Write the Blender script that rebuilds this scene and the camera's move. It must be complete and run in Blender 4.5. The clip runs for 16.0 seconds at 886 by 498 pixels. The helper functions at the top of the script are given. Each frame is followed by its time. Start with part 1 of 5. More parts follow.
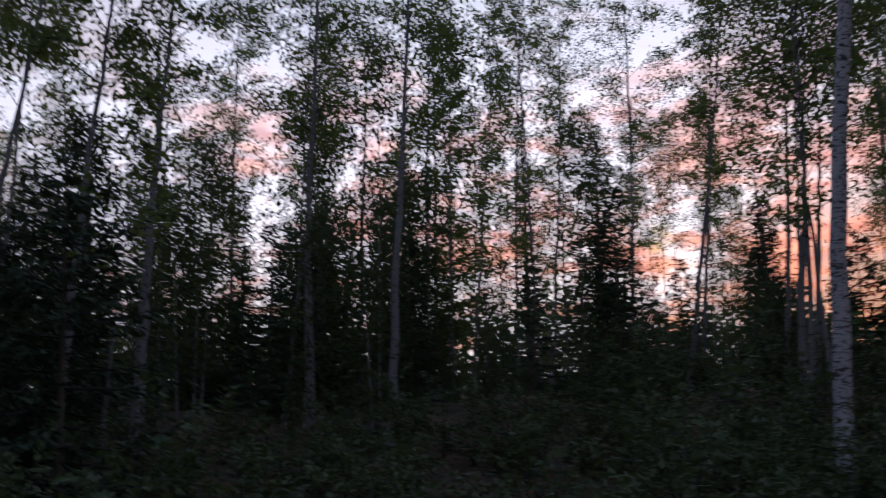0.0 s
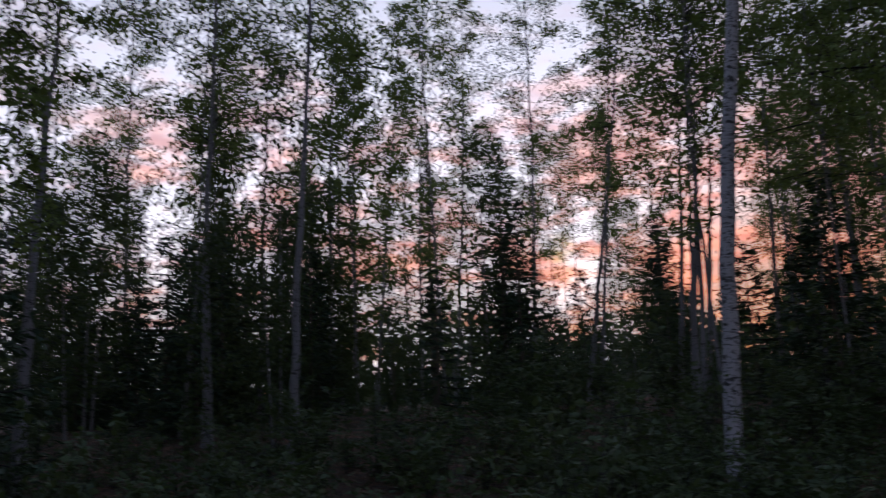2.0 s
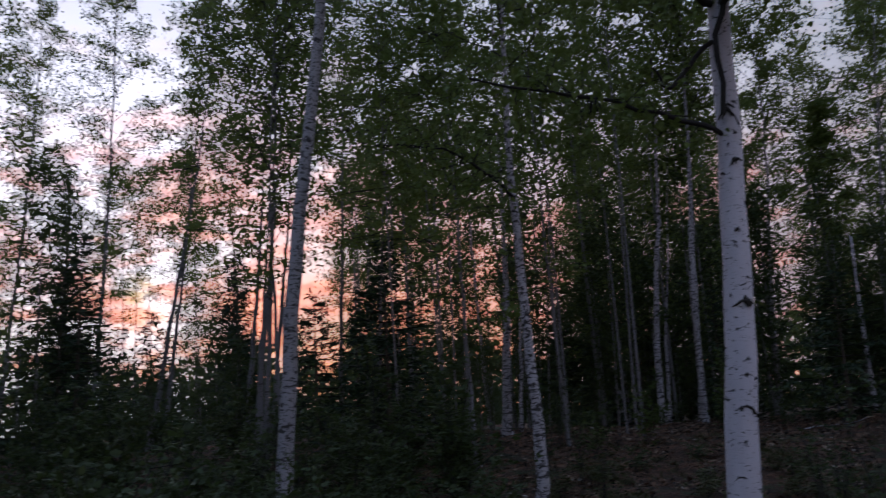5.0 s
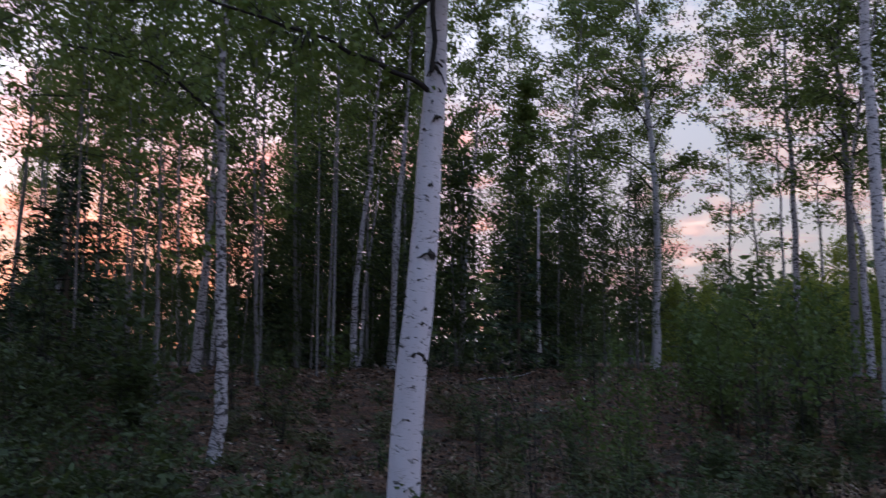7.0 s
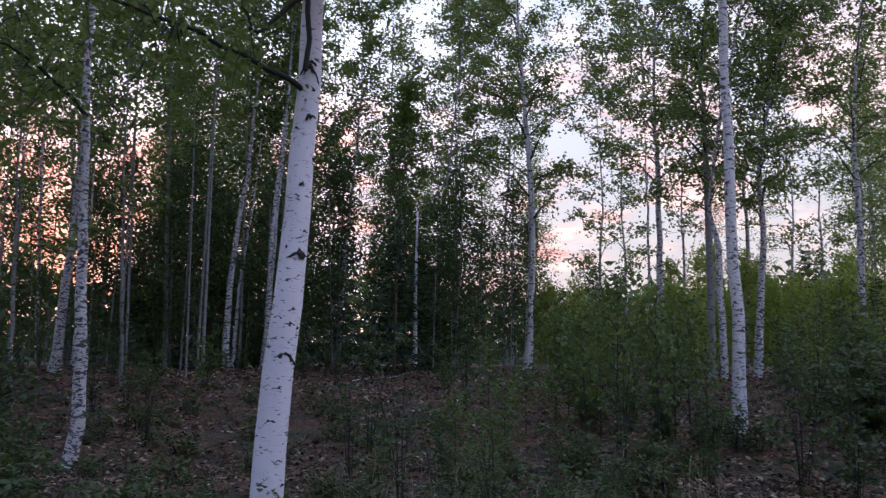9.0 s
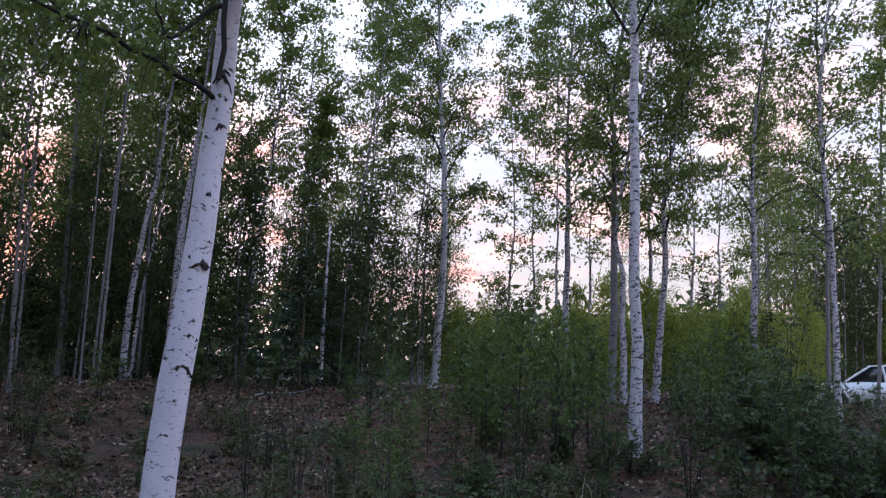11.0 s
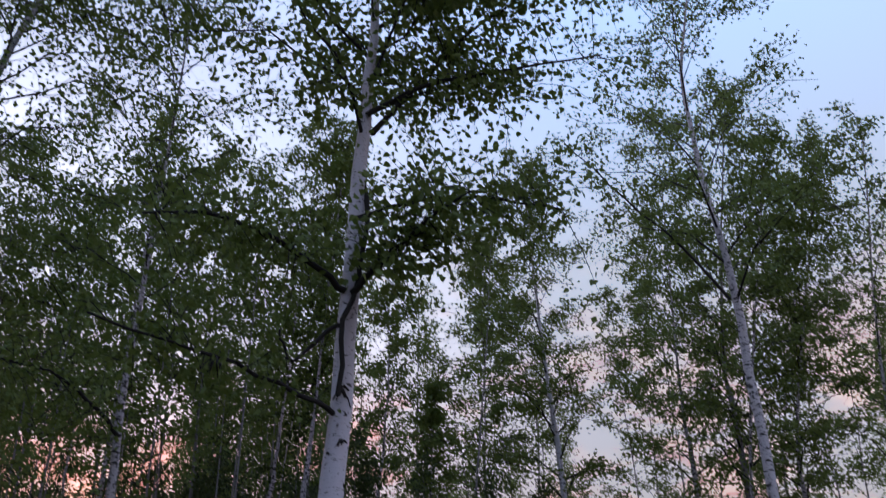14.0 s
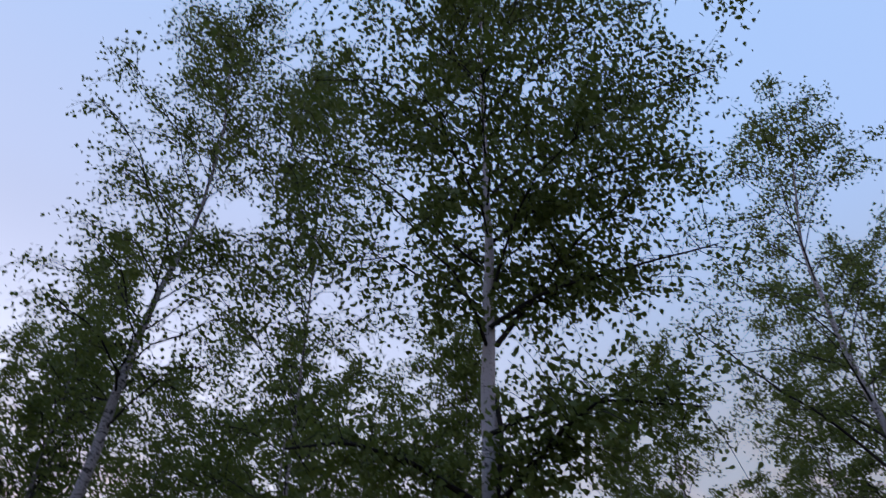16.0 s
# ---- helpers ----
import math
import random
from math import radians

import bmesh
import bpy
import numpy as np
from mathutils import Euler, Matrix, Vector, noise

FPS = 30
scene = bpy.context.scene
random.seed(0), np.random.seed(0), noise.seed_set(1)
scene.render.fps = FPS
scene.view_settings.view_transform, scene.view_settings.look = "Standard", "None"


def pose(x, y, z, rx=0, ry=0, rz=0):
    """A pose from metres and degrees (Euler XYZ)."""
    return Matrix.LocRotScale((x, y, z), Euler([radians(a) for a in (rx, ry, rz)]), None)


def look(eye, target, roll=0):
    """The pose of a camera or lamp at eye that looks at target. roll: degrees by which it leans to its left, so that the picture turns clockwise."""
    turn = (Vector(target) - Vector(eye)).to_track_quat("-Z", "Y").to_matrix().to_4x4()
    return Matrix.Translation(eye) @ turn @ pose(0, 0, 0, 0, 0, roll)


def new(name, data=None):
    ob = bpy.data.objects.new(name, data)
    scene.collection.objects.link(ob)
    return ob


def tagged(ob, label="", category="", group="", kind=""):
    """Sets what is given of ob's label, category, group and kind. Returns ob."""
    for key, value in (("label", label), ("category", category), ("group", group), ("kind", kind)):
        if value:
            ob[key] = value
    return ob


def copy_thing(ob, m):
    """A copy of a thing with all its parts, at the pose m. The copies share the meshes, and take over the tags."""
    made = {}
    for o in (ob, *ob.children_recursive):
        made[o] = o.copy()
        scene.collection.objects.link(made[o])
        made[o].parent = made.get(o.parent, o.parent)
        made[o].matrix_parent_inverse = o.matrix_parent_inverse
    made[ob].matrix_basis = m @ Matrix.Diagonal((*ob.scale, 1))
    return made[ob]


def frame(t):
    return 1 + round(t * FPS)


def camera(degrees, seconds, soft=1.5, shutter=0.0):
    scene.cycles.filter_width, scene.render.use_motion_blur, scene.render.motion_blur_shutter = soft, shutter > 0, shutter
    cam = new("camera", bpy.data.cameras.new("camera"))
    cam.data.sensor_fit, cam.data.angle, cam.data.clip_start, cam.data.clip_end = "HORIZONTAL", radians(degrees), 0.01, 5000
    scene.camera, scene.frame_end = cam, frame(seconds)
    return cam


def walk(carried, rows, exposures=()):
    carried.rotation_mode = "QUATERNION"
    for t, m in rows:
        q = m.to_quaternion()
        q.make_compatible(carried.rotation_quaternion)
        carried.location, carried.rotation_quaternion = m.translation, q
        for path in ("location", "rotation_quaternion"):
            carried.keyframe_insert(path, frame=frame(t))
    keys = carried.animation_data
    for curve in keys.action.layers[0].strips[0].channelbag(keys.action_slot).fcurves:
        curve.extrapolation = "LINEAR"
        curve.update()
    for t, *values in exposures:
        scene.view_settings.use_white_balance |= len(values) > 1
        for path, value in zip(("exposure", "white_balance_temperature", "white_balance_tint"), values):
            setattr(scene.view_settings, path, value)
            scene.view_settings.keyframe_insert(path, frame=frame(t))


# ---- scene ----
cam = camera(55.5, 16.0, soft=1.15, shutter=0.6)
PATH = [
    (0.0, pose(-0.349, 0.201, 1.486, 99.04, 1.62, -5.33)),
    (0.5, pose(-0.341, 0.220, 1.515, 99.96, 3.79, -1.54)),
    (1.0, pose(-0.327, 0.258, 1.541, 100.05, 3.80, -4.20)),
    (1.5, pose(-0.300, 0.258, 1.551, 100.00, 4.19, -6.80)),
    (2.0, pose(-0.306, 0.250, 1.545, 99.45, 2.73, -11.69)),
    (2.5, pose(-0.307, 0.237, 1.550, 98.40, 2.30, -18.03)),
    (3.0, pose(-0.302, 0.208, 1.543, 98.26, 1.38, -26.73)),
    (3.2, pose(-0.295, 0.219, 1.533, 98.96, 0.35, -29.30)),
    (5.3, pose(-0.174, 0.140, 1.536, 101.39, 2.36, -42.85)),
    (5.5, pose(-0.166, 0.140, 1.537, 101.19, 0.82, -45.96)),
    (6.0, pose(-0.125, 0.116, 1.530, 99.82, -0.17, -52.00)),
    (6.5, pose(-0.078, 0.098, 1.525, 98.87, 0.70, -55.39)),
    (7.0, pose(-0.009, 0.094, 1.504, 96.77, -0.07, -59.73)),
    (7.5, pose(0.003, 0.069, 1.506, 96.96, 0.06, -62.71)),
    (8.0, pose(0.000, 0.049, 1.509, 96.98, -0.09, -64.35)),
    (8.5, pose(-0.001, 0.025, 1.507, 96.93, -0.12, -66.23)),
    (9.0, pose(0.000, 0.000, 1.500, 96.89, -0.36, -67.82)),
    (9.5, pose(0.027, -0.015, 1.489, 95.88, 0.12, -70.12)),
    (9.7, pose(0.038, -0.020, 1.497, 95.56, -0.46, -71.34)),
    (11.8, pose(-0.046, -0.070, 1.535, 100.83, -1.81, -74.39)),
    (12.0, pose(-0.044, -0.046, 1.550, 102.75, -1.33, -73.05)),
    (12.5, pose(-0.083, -0.031, 1.601, 107.92, -1.68, -70.68)),
    (13.0, pose(-0.070, -0.018, 1.649, 111.30, 0.42, -67.99)),
    (13.5, pose(-0.094, -0.022, 1.675, 114.45, 0.81, -67.18)),
    (14.0, pose(-0.134, -0.009, 1.702, 116.48, 0.66, -65.81)),
    (14.5, pose(-0.151, 0.011, 1.737, 119.35, 0.67, -64.12)),
    (15.0, pose(-0.182, -0.019, 1.757, 122.27, 1.46, -60.95)),
    (15.5, pose(-0.237, -0.032, 1.797, 126.85, 1.28, -58.35)),
    (16.0, pose(-0.260, -0.016, 1.819, 129.72, 1.07, -55.94)),
]
EXPOSURES = [(0.0, -1.8), (3.0, -1.85), (5.5, -1.4), (7.0, -0.75), (9.0, -0.25), (11.8, -0.1), (12.5, -0.12), (13.0, -0.48), (14.5, -1.08), (16.0, -1.37)]
walk(cam, PATH, EXPOSURES)

# ---- world: an evening sky, the sun at the horizon behind the trees ----
SUN_AZ = 27.0   # degrees east of +y
GLOW_AZ = 11.0    # the brightest, clearest part of the western sky
GLOW_DIR = Vector((math.sin(radians(GLOW_AZ)), math.cos(radians(GLOW_AZ)), 0.0))
SUN_DIR = Vector((math.sin(radians(SUN_AZ)), math.cos(radians(SUN_AZ)), 0.0))

world = bpy.data.worlds.new("evening_sky")
scene.world = world
world.use_nodes = True


class Nodes:
    """Short hand for building node trees."""

    def __init__(self, tree):
        self.tree = tree
        tree.nodes.clear()

    def add(self, kind, **settings):
        n = self.tree.nodes.new(kind)
        for key, value in settings.items():
            if key == "operation":
                n.operation = value
            elif key == "blend_type":
                n.blend_type = value
            elif key == "data_type":
                n.data_type = value
            elif key == "feature":
                n.feature = value
            elif key == "sky_type":
                n.sky_type = value
        return n

    def link(self, a, b):
        self.tree.links.new(a, b)

    def put(self, socket, value):
        if isinstance(value, bpy.types.NodeSocket):
            self.tree.links.new(value, socket)
        else:
            socket.default_value = value

    def math(self, op, a, b=0.0, c=0.0, clamp=False):
        n = self.add("ShaderNodeMath", operation=op)
        n.use_clamp = clamp
        self.put(n.inputs[0], a)
        self.put(n.inputs[1], b)
        self.put(n.inputs[2], c)
        return n.outputs[0]

    def vec(self, op, a, b=(0, 0, 0)):
        n = self.add("ShaderNodeVectorMath", operation=op)
        self.put(n.inputs[0], a)
        self.put(n.inputs[1], b)
        return n.outputs["Value"] if op in ("DOT_PRODUCT", "LENGTH") else n.outputs["Vector"]

    def mix(self, f, a, b, blend="MIX"):
        n = self.add("ShaderNodeMix", data_type="RGBA", blend_type=blend)
        self.put(n.inputs[0], f)
        self.put(n.inputs[6], a)
        self.put(n.inputs[7], b)
        return n.outputs[2]

    def noise(self, vector, scale, detail=3.0, rough=0.55, distortion=0.0):
        n = self.add("ShaderNodeTexNoise")
        self.put(n.inputs["Vector"], vector)
        n.inputs["Scale"].default_value, n.inputs["Detail"].default_value = scale, detail
        n.inputs["Roughness"].default_value, n.inputs["Distortion"].default_value = rough, distortion
        return n.outputs["Fac"]

    def ramp(self, value, stops, smooth=True):
        n = self.add("ShaderNodeValToRGB")
        n.color_ramp.interpolation = "EASE" if smooth else "LINEAR"
        while len(n.color_ramp.elements) < len(stops):
            n.color_ramp.elements.new(0.5)
        for e, (p, c) in zip(n.color_ramp.elements, stops):
            e.position = p
            e.color = (*c, 1.0) if len(c) == 3 else c
        self.put(n.inputs[0], value)
        return n.outputs[0]

    def step(self, value, lo, hi):
        n = self.add("ShaderNodeMapRange")
        n.interpolation_type = "SMOOTHSTEP"
        self.put(n.inputs["Value"], value)
        n.inputs["From Min"].default_value, n.inputs["From Max"].default_value = lo, hi
        return n.outputs["Result"]


# azimuth, height and half width of the cloud banks above the sunset, in degrees
SUNSET_CLOUDS = [(12, 8.5, 4.5), (-0.5, 20, 6), (-7, 17.5, 5), (2, 15, 3), (25.5, 15, 5.5), (17, 9, 2.5), (27, 6, 4), (32, 5, 4), (39.5, 11, 5), (49, 10, 5), (58, 14, 5), (8, 16, 3), (29, 9, 4), (31, 12.5, 4), (34, 9, 3), (15, 5, 2.5), (36, 6, 4), (44, 7, 4), (34, 15, 4), (52, 5, 4), (84, 13, 6), (95, 17, 6), (76, 9, 5)]


def build_sky():
    s = Nodes(world.node_tree)
    coord = s.add("ShaderNodeTexCoord").outputs["Generated"]
    d = s.vec("NORMALIZE", coord)
    sep = s.add("ShaderNodeSeparateXYZ")
    s.link(d, sep.inputs[0])
    z = sep.outputs["Z"]
    flat = s.vec("NORMALIZE", s.vec("MULTIPLY", d, (1, 1, 0)))
    toward = s.vec("DOT_PRODUCT", flat, tuple(SUN_DIR))      # 1 at the sunset, -1 opposite
    open_side = s.vec("DOT_PRODUCT", flat, tuple(GLOW_DIR))
    near = s.step(open_side, 0.85, 0.975)
    # clear sky by height
    sky = s.add("ShaderNodeTexSky", sky_type="NISHITA")
    sky.sun_disc, sky.sun_elevation, sky.sun_rotation = False, radians(1.5), radians(SUN_AZ)
    sky.air_density, sky.dust_density, sky.ozone_density = 1.0, 1.5, 2.0
    clear = s.ramp(z, [(0.0, (1.02, 0.86, 0.90)), (0.16, (1.06, 1.00, 1.14)), (0.42, (1.22, 1.36, 1.72)), (0.66, (1.28, 1.80, 2.95)), (1.0, (1.18, 1.78, 2.95))], smooth=False)
    clear = s.mix(0.12, clear, sky.outputs[0])
    # warm belt above the sunset
    low = s.math("SUBTRACT", 1.0, s.step(z, 0.05, 0.30), clamp=True)
    glow = s.math("MULTIPLY", low, near)
    clear = s.mix(s.math("MULTIPLY", glow, 0.85), clear, s.mix(s.step(z, 0.08, 0.26), (2.6, 2.2, 1.75, 1), (1.8, 1.8, 2.1, 1)))
    belt = s.math("MULTIPLY", s.math("SUBTRACT", 1.0, s.step(z, 0.14, 0.42), clamp=True), s.step(toward, 0.62, 0.93))
    clear = s.mix(s.math("MULTIPLY", belt, s.math("SUBTRACT", 0.92, s.math("MULTIPLY", near, 0.66))), clear, s.mix(near, s.mix(s.step(toward, 0.80, 0.95), (1.42, 0.93, 1.0, 1), (2.1, 0.84, 0.46, 1)), (2.4, 2.0, 1.7, 1)))
    # pink light spreads high above the sunset
    blush = s.math("MULTIPLY", s.step(open_side, 0.3, 0.98), s.math("SUBTRACT", 1.0, s.step(z, 0.55, 0.95), clamp=True))
    clear = s.mix(s.math("MULTIPLY", blush, 0.6), clear, (1.82, 1.84, 2.40, 1))
    # drawn-out evening clouds, seen on a flat layer overhead
    lift = s.math("ADD", s.math("MAXIMUM", z, 0.0), 0.16)
    inv = s.math("DIVIDE", 1.0, lift)
    comb = s.add("ShaderNodeCombineXYZ")
    s.link(inv, comb.inputs[0]), s.link(inv, comb.inputs[1]), s.link(inv, comb.inputs[2])
    layer = s.vec("MULTIPLY", s.vec("MULTIPLY", d, comb.outputs[0]), (1.0, 1.0, 0.4))
    n1 = s.noise(layer, 1.7, 5.0, 0.6, 0.4)
    n2 = s.noise(s.vec("MULTIPLY", d, (3.0, 3.0, 8.0)), 5.2, 6.0, 0.7, 0.35)
    banks = 0.0
    for az, el, wide in SUNSET_CLOUDS:
        c = math.cos(radians(el))
        to = (c * math.sin(radians(az)), c * math.cos(radians(az)), math.sin(radians(el)))
        banks = s.math("MAXIMUM", banks, s.step(s.vec("DOT_PRODUCT", d, to), math.cos(radians(wide)), math.cos(radians(wide * 0.25))))
    field = s.math("ADD", s.math("MULTIPLY", n1, 0.45), s.math("MULTIPLY", n2, 0.55))
    cl = s.step(s.math("ADD", field, s.math("MULTIPLY", banks, 0.075)), 0.475, 0.615)
    high = s.math("SUBTRACT", 1.0, s.step(z, 0.20, 0.52), clamp=True)
    cl = s.math("MULTIPLY", cl, high)
    warm = s.ramp(z, [(0.0, (3.9, 1.10, 0.30)), (0.1, (4.0, 1.25, 0.78)), (0.22, (3.9, 1.6, 1.45)), (0.42, (2.9, 1.65, 1.75)), (1.0, (0.9, 0.9, 1.15))], smooth=False)
    pale = s.ramp(z, [(0.0, (1.50, 0.94, 0.90)), (0.3, (1.46, 0.98, 1.04)), (1.0, (0.8, 0.86, 1.15))], smooth=False)
    warm = s.mix(s.step(open_side, 0.70, 0.95), s.mix(1.0, warm, (0.72, 0.74, 0.8, 1), "MULTIPLY"), warm)
    cloud = s.mix(s.step(toward, 0.62, 0.90), pale, warm)
    cloud = s.vec("MULTIPLY", cloud, s.mix(s.step(s.noise(s.vec("MULTIPLY", d, (1.0, 1.0, 4.0)), 17.0, 4.0, 0.65, 0.3), 0.36, 0.64), (0.88, 0.78, 0.78, 1), (1.5, 1.72, 1.6, 1)))
    # the bright western sky, and the last of the sun between the clouds
    west = s.math("MULTIPLY", s.step(open_side, 0.42, 0.96), s.math("SUBTRACT", 1.0, s.step(z, 0.22, 0.65), clamp=True))
    clear = s.vec("MULTIPLY", clear, s.mix(west, (1, 1, 1, 1), (2.60, 2.55, 2.48, 1)))
    fire = s.math("MULTIPLY", s.step(s.vec("DOT_PRODUCT", flat, (math.sin(radians(37.0)), math.cos(radians(37.0)), 0.0)), math.cos(radians(15.0)), math.cos(radians(4.0))),
                  s.math("SUBTRACT", 1.0, s.step(z, 0.08, 0.30), clamp=True))
    clear = s.mix(s.math("MULTIPLY", fire, 0.8), clear, (2.9, 1.12, 0.48, 1))
    out = s.mix(s.math("MULTIPLY", cl, 0.92), clear, cloud)
    c = math.cos(radians(9.0))
    ember = s.step(s.vec("DOT_PRODUCT", d, (c * math.sin(radians(20.2)), c * math.cos(radians(20.2)), math.sin(radians(9.0)))), math.cos(radians(1.3)), math.cos(radians(0.1)))
    ember = s.math("MULTIPLY", ember, s.step(s.noise(s.vec("MULTIPLY", d, (1.0, 1.0, 3.5)), 26.0, 4.0, 0.6), 0.38, 0.62))
    out = s.mix(s.math("MULTIPLY", ember, 0.85), out, (3.2, 2.1, 0.8, 1))
    # the ground half of the sphere stays dark
    out = s.mix(s.step(z, -0.06, 0.0), (0.03, 0.03, 0.03, 1), out)
    bg = s.add("ShaderNodeBackground")
    bg.inputs["Strength"].default_value = 0.95
    s.link(out, bg.inputs["Color"])
    end = s.add("ShaderNodeOutputWorld")
    s.link(bg.outputs[0], end.inputs["Surface"])


build_sky()

lamp = bpy.data.lights.new("sun", "SUN")
lamp.energy, lamp.angle, lamp.color = 0.35, radians(14), (1.0, 0.62, 0.4)
sun = new("sun", lamp)
sun.matrix_world = look(SUN_DIR * 50 + Vector((0, 0, 4.0)), (0, 0, 0))

# ---- materials ----


def material(name, roughness=0.8):
    m = bpy.data.materials.new(name)
    m.use_nodes = True
    n = Nodes(m.node_tree)
    b = n.add("ShaderNodeBsdfPrincipled")
    b.inputs["Roughness"].default_value = roughness
    o = n.add("ShaderNodeOutputMaterial")
    n.link(b.outputs[0], o.inputs[0])
    return m, n, b, o


def bump(n, b, height, strength=0.4, distance=0.01):
    k = n.add("ShaderNodeBump")
    k.inputs["Strength"].default_value, k.inputs["Distance"].default_value = strength, distance
    n.link(height, k.inputs["Height"])
    n.link(k.outputs[0], b.inputs["Normal"])


def leaf_material(name, dark, light, through_light, amount=0.40, rough=0.55):
    m, n, b, o = material(name, rough)
    geo = n.add("ShaderNodeNewGeometry").outputs["Random Per Island"]
    obj = n.add("ShaderNodeObjectInfo").outputs["Random"]
    c = n.mix(geo, (*dark, 1), (*light, 1))
    c = n.mix(n.math("MULTIPLY", obj, 0.35), c, (dark[0] * 1.5, dark[1] * 1.15, dark[2] * 0.8, 1))
    n.link(c, b.inputs["Base Color"])
    b.inputs["Specular IOR Level"].default_value = 0.3
    t = n.add("ShaderNodeBsdfTranslucent")
    t.inputs["Color"].default_value = (*through_light, 1)
    mix = n.add("ShaderNodeMixShader")
    mix.inputs[0].default_value = amount
    n.link(b.outputs[0], mix.inputs[1]), n.link(t.outputs[0], mix.inputs[2])
    n.link(mix.outputs[0], o.inputs[0])
    return m


LEAF = leaf_material("birch_leaf", (0.078, 0.115, 0.030), (0.155, 0.20, 0.050), (0.18, 0.235, 0.048), 0.30)
LEAF_SAPLING = leaf_material("sapling_leaf", (0.050, 0.078, 0.024), (0.115, 0.160, 0.044), (0.12, 0.17, 0.04), 0.36)
LEAF_PALE = leaf_material("young_birch_leaf", (0.15, 0.185, 0.036), (0.30, 0.345, 0.07), (0.32, 0.375, 0.07))
LEAF_SHRUB = leaf_material("shrub_leaf", (0.034, 0.050, 0.021), (0.074, 0.100, 0.036), (0.08, 0.11, 0.03), 0.36)
NEEDLE = leaf_material("spruce_needle", (0.018, 0.035, 0.016), (0.035, 0.06, 0.028), (0.02, 0.04, 0.012), 0.15)
HEATH = leaf_material("heath_leaf", (0.05, 0.06, 0.025), (0.11, 0.10, 0.04), (0.08, 0.09, 0.03), 0.3)


def birch_bark(name, base, marks):
    m, n, b, o = material(name, 0.72)
    uv = n.add("ShaderNodeUVMap").outputs[0]
    # fine lenticels lying round the stem, and coarse dark scars
    fine = n.noise(n.vec("MULTIPLY", uv, (9.0, 85.0, 1.0)), 1.0, 3.0, 0.6)
    dash = n.noise(n.vec("MULTIPLY", uv, (13.0, 42.0, 1.0)), 1.0, 2.0, 0.5, 0.4)
    coarse = n.noise(n.vec("MULTIPLY", uv, (5.5, 19.0, 1.0)), 1.0, 4.0, 0.65, 0.7)
    tint = n.noise(n.vec("MULTIPLY", uv, (2.0, 1.2, 1.0)), 1.0, 4.0, 0.6)
    pale = n.mix(tint, (base[0] * 0.66, base[1] * 0.64, base[2] * 0.66, 1), (*base, 1))
    c = n.mix(n.math("MULTIPLY", n.step(fine, 0.58, 0.70), 0.5), pale, (0.20, 0.17, 0.16, 1))
    c = n.mix(n.math("MULTIPLY", n.step(dash, marks + 0.05, marks + 0.09), 0.8), c, (0.04, 0.034, 0.032, 1))
    dark = n.step(coarse, marks, marks + 0.05)
    c = n.mix(n.math("MULTIPLY", dark, 0.93), c, (0.022, 0.019, 0.018, 1))
    n.link(c, b.inputs["Base Color"])
    h = n.math("SUBTRACT", n.math("MULTIPLY", tint, 0.3), n.math("ADD", dark, n.math("MULTIPLY", fine, 0.3)))
    bump(n, b, h, 0.45, 0.012)
    return m


BARK = birch_bark("birch_bark", (0.74, 0.69, 0.77), 0.605)
BARK_ROUGH = birch_bark("scarred_birch_bark", (0.55, 0.51, 0.55), 0.512)
BARK_BANDED = birch_bark("banded_birch_bark", (0.68, 0.64, 0.70), 0.575)
BARK_FLAKED = birch_bark("flaked_birch_bark", (0.60, 0.56, 0.60), 0.545)
# crown shade on the leaning stem is put into this duller colour
BARK_DULL_SHADED = birch_bark("dull_shaded_birch_bark", (0.44, 0.41, 0.44), 0.54)
# grey bark, darkened further to carry the silhouette of stems against the sky
BARK_GREY_SHADED = birch_bark("grey_shaded_birch_bark", (0.22, 0.205, 0.215), 0.57)


def plain_bark(name, a, c2, scale):
    m, n, b, o = material(name, 0.9)
    uv = n.add("ShaderNodeUVMap").outputs[0]
    f = n.noise(n.vec("MULTIPLY", uv, (scale, scale * 0.35, 1.0)), 1.0, 5.0, 0.65)
    n.link(n.mix(f, (*a, 1), (*c2, 1)), b.inputs["Base Color"])
    bump(n, b, f, 0.6, 0.01)
    return m


TWIG = plain_bark("dark_twig_bark", (0.010, 0.008, 0.008), (0.035, 0.028, 0.026), 30.0)
CONIFER_BARK = plain_bark("spruce_bark", (0.05, 0.036, 0.028), (0.13, 0.10, 0.08), 22.0)
SCAR = plain_bark("bark_scar_black", (0.012, 0.010, 0.010), (0.05, 0.04, 0.037), 60.0)


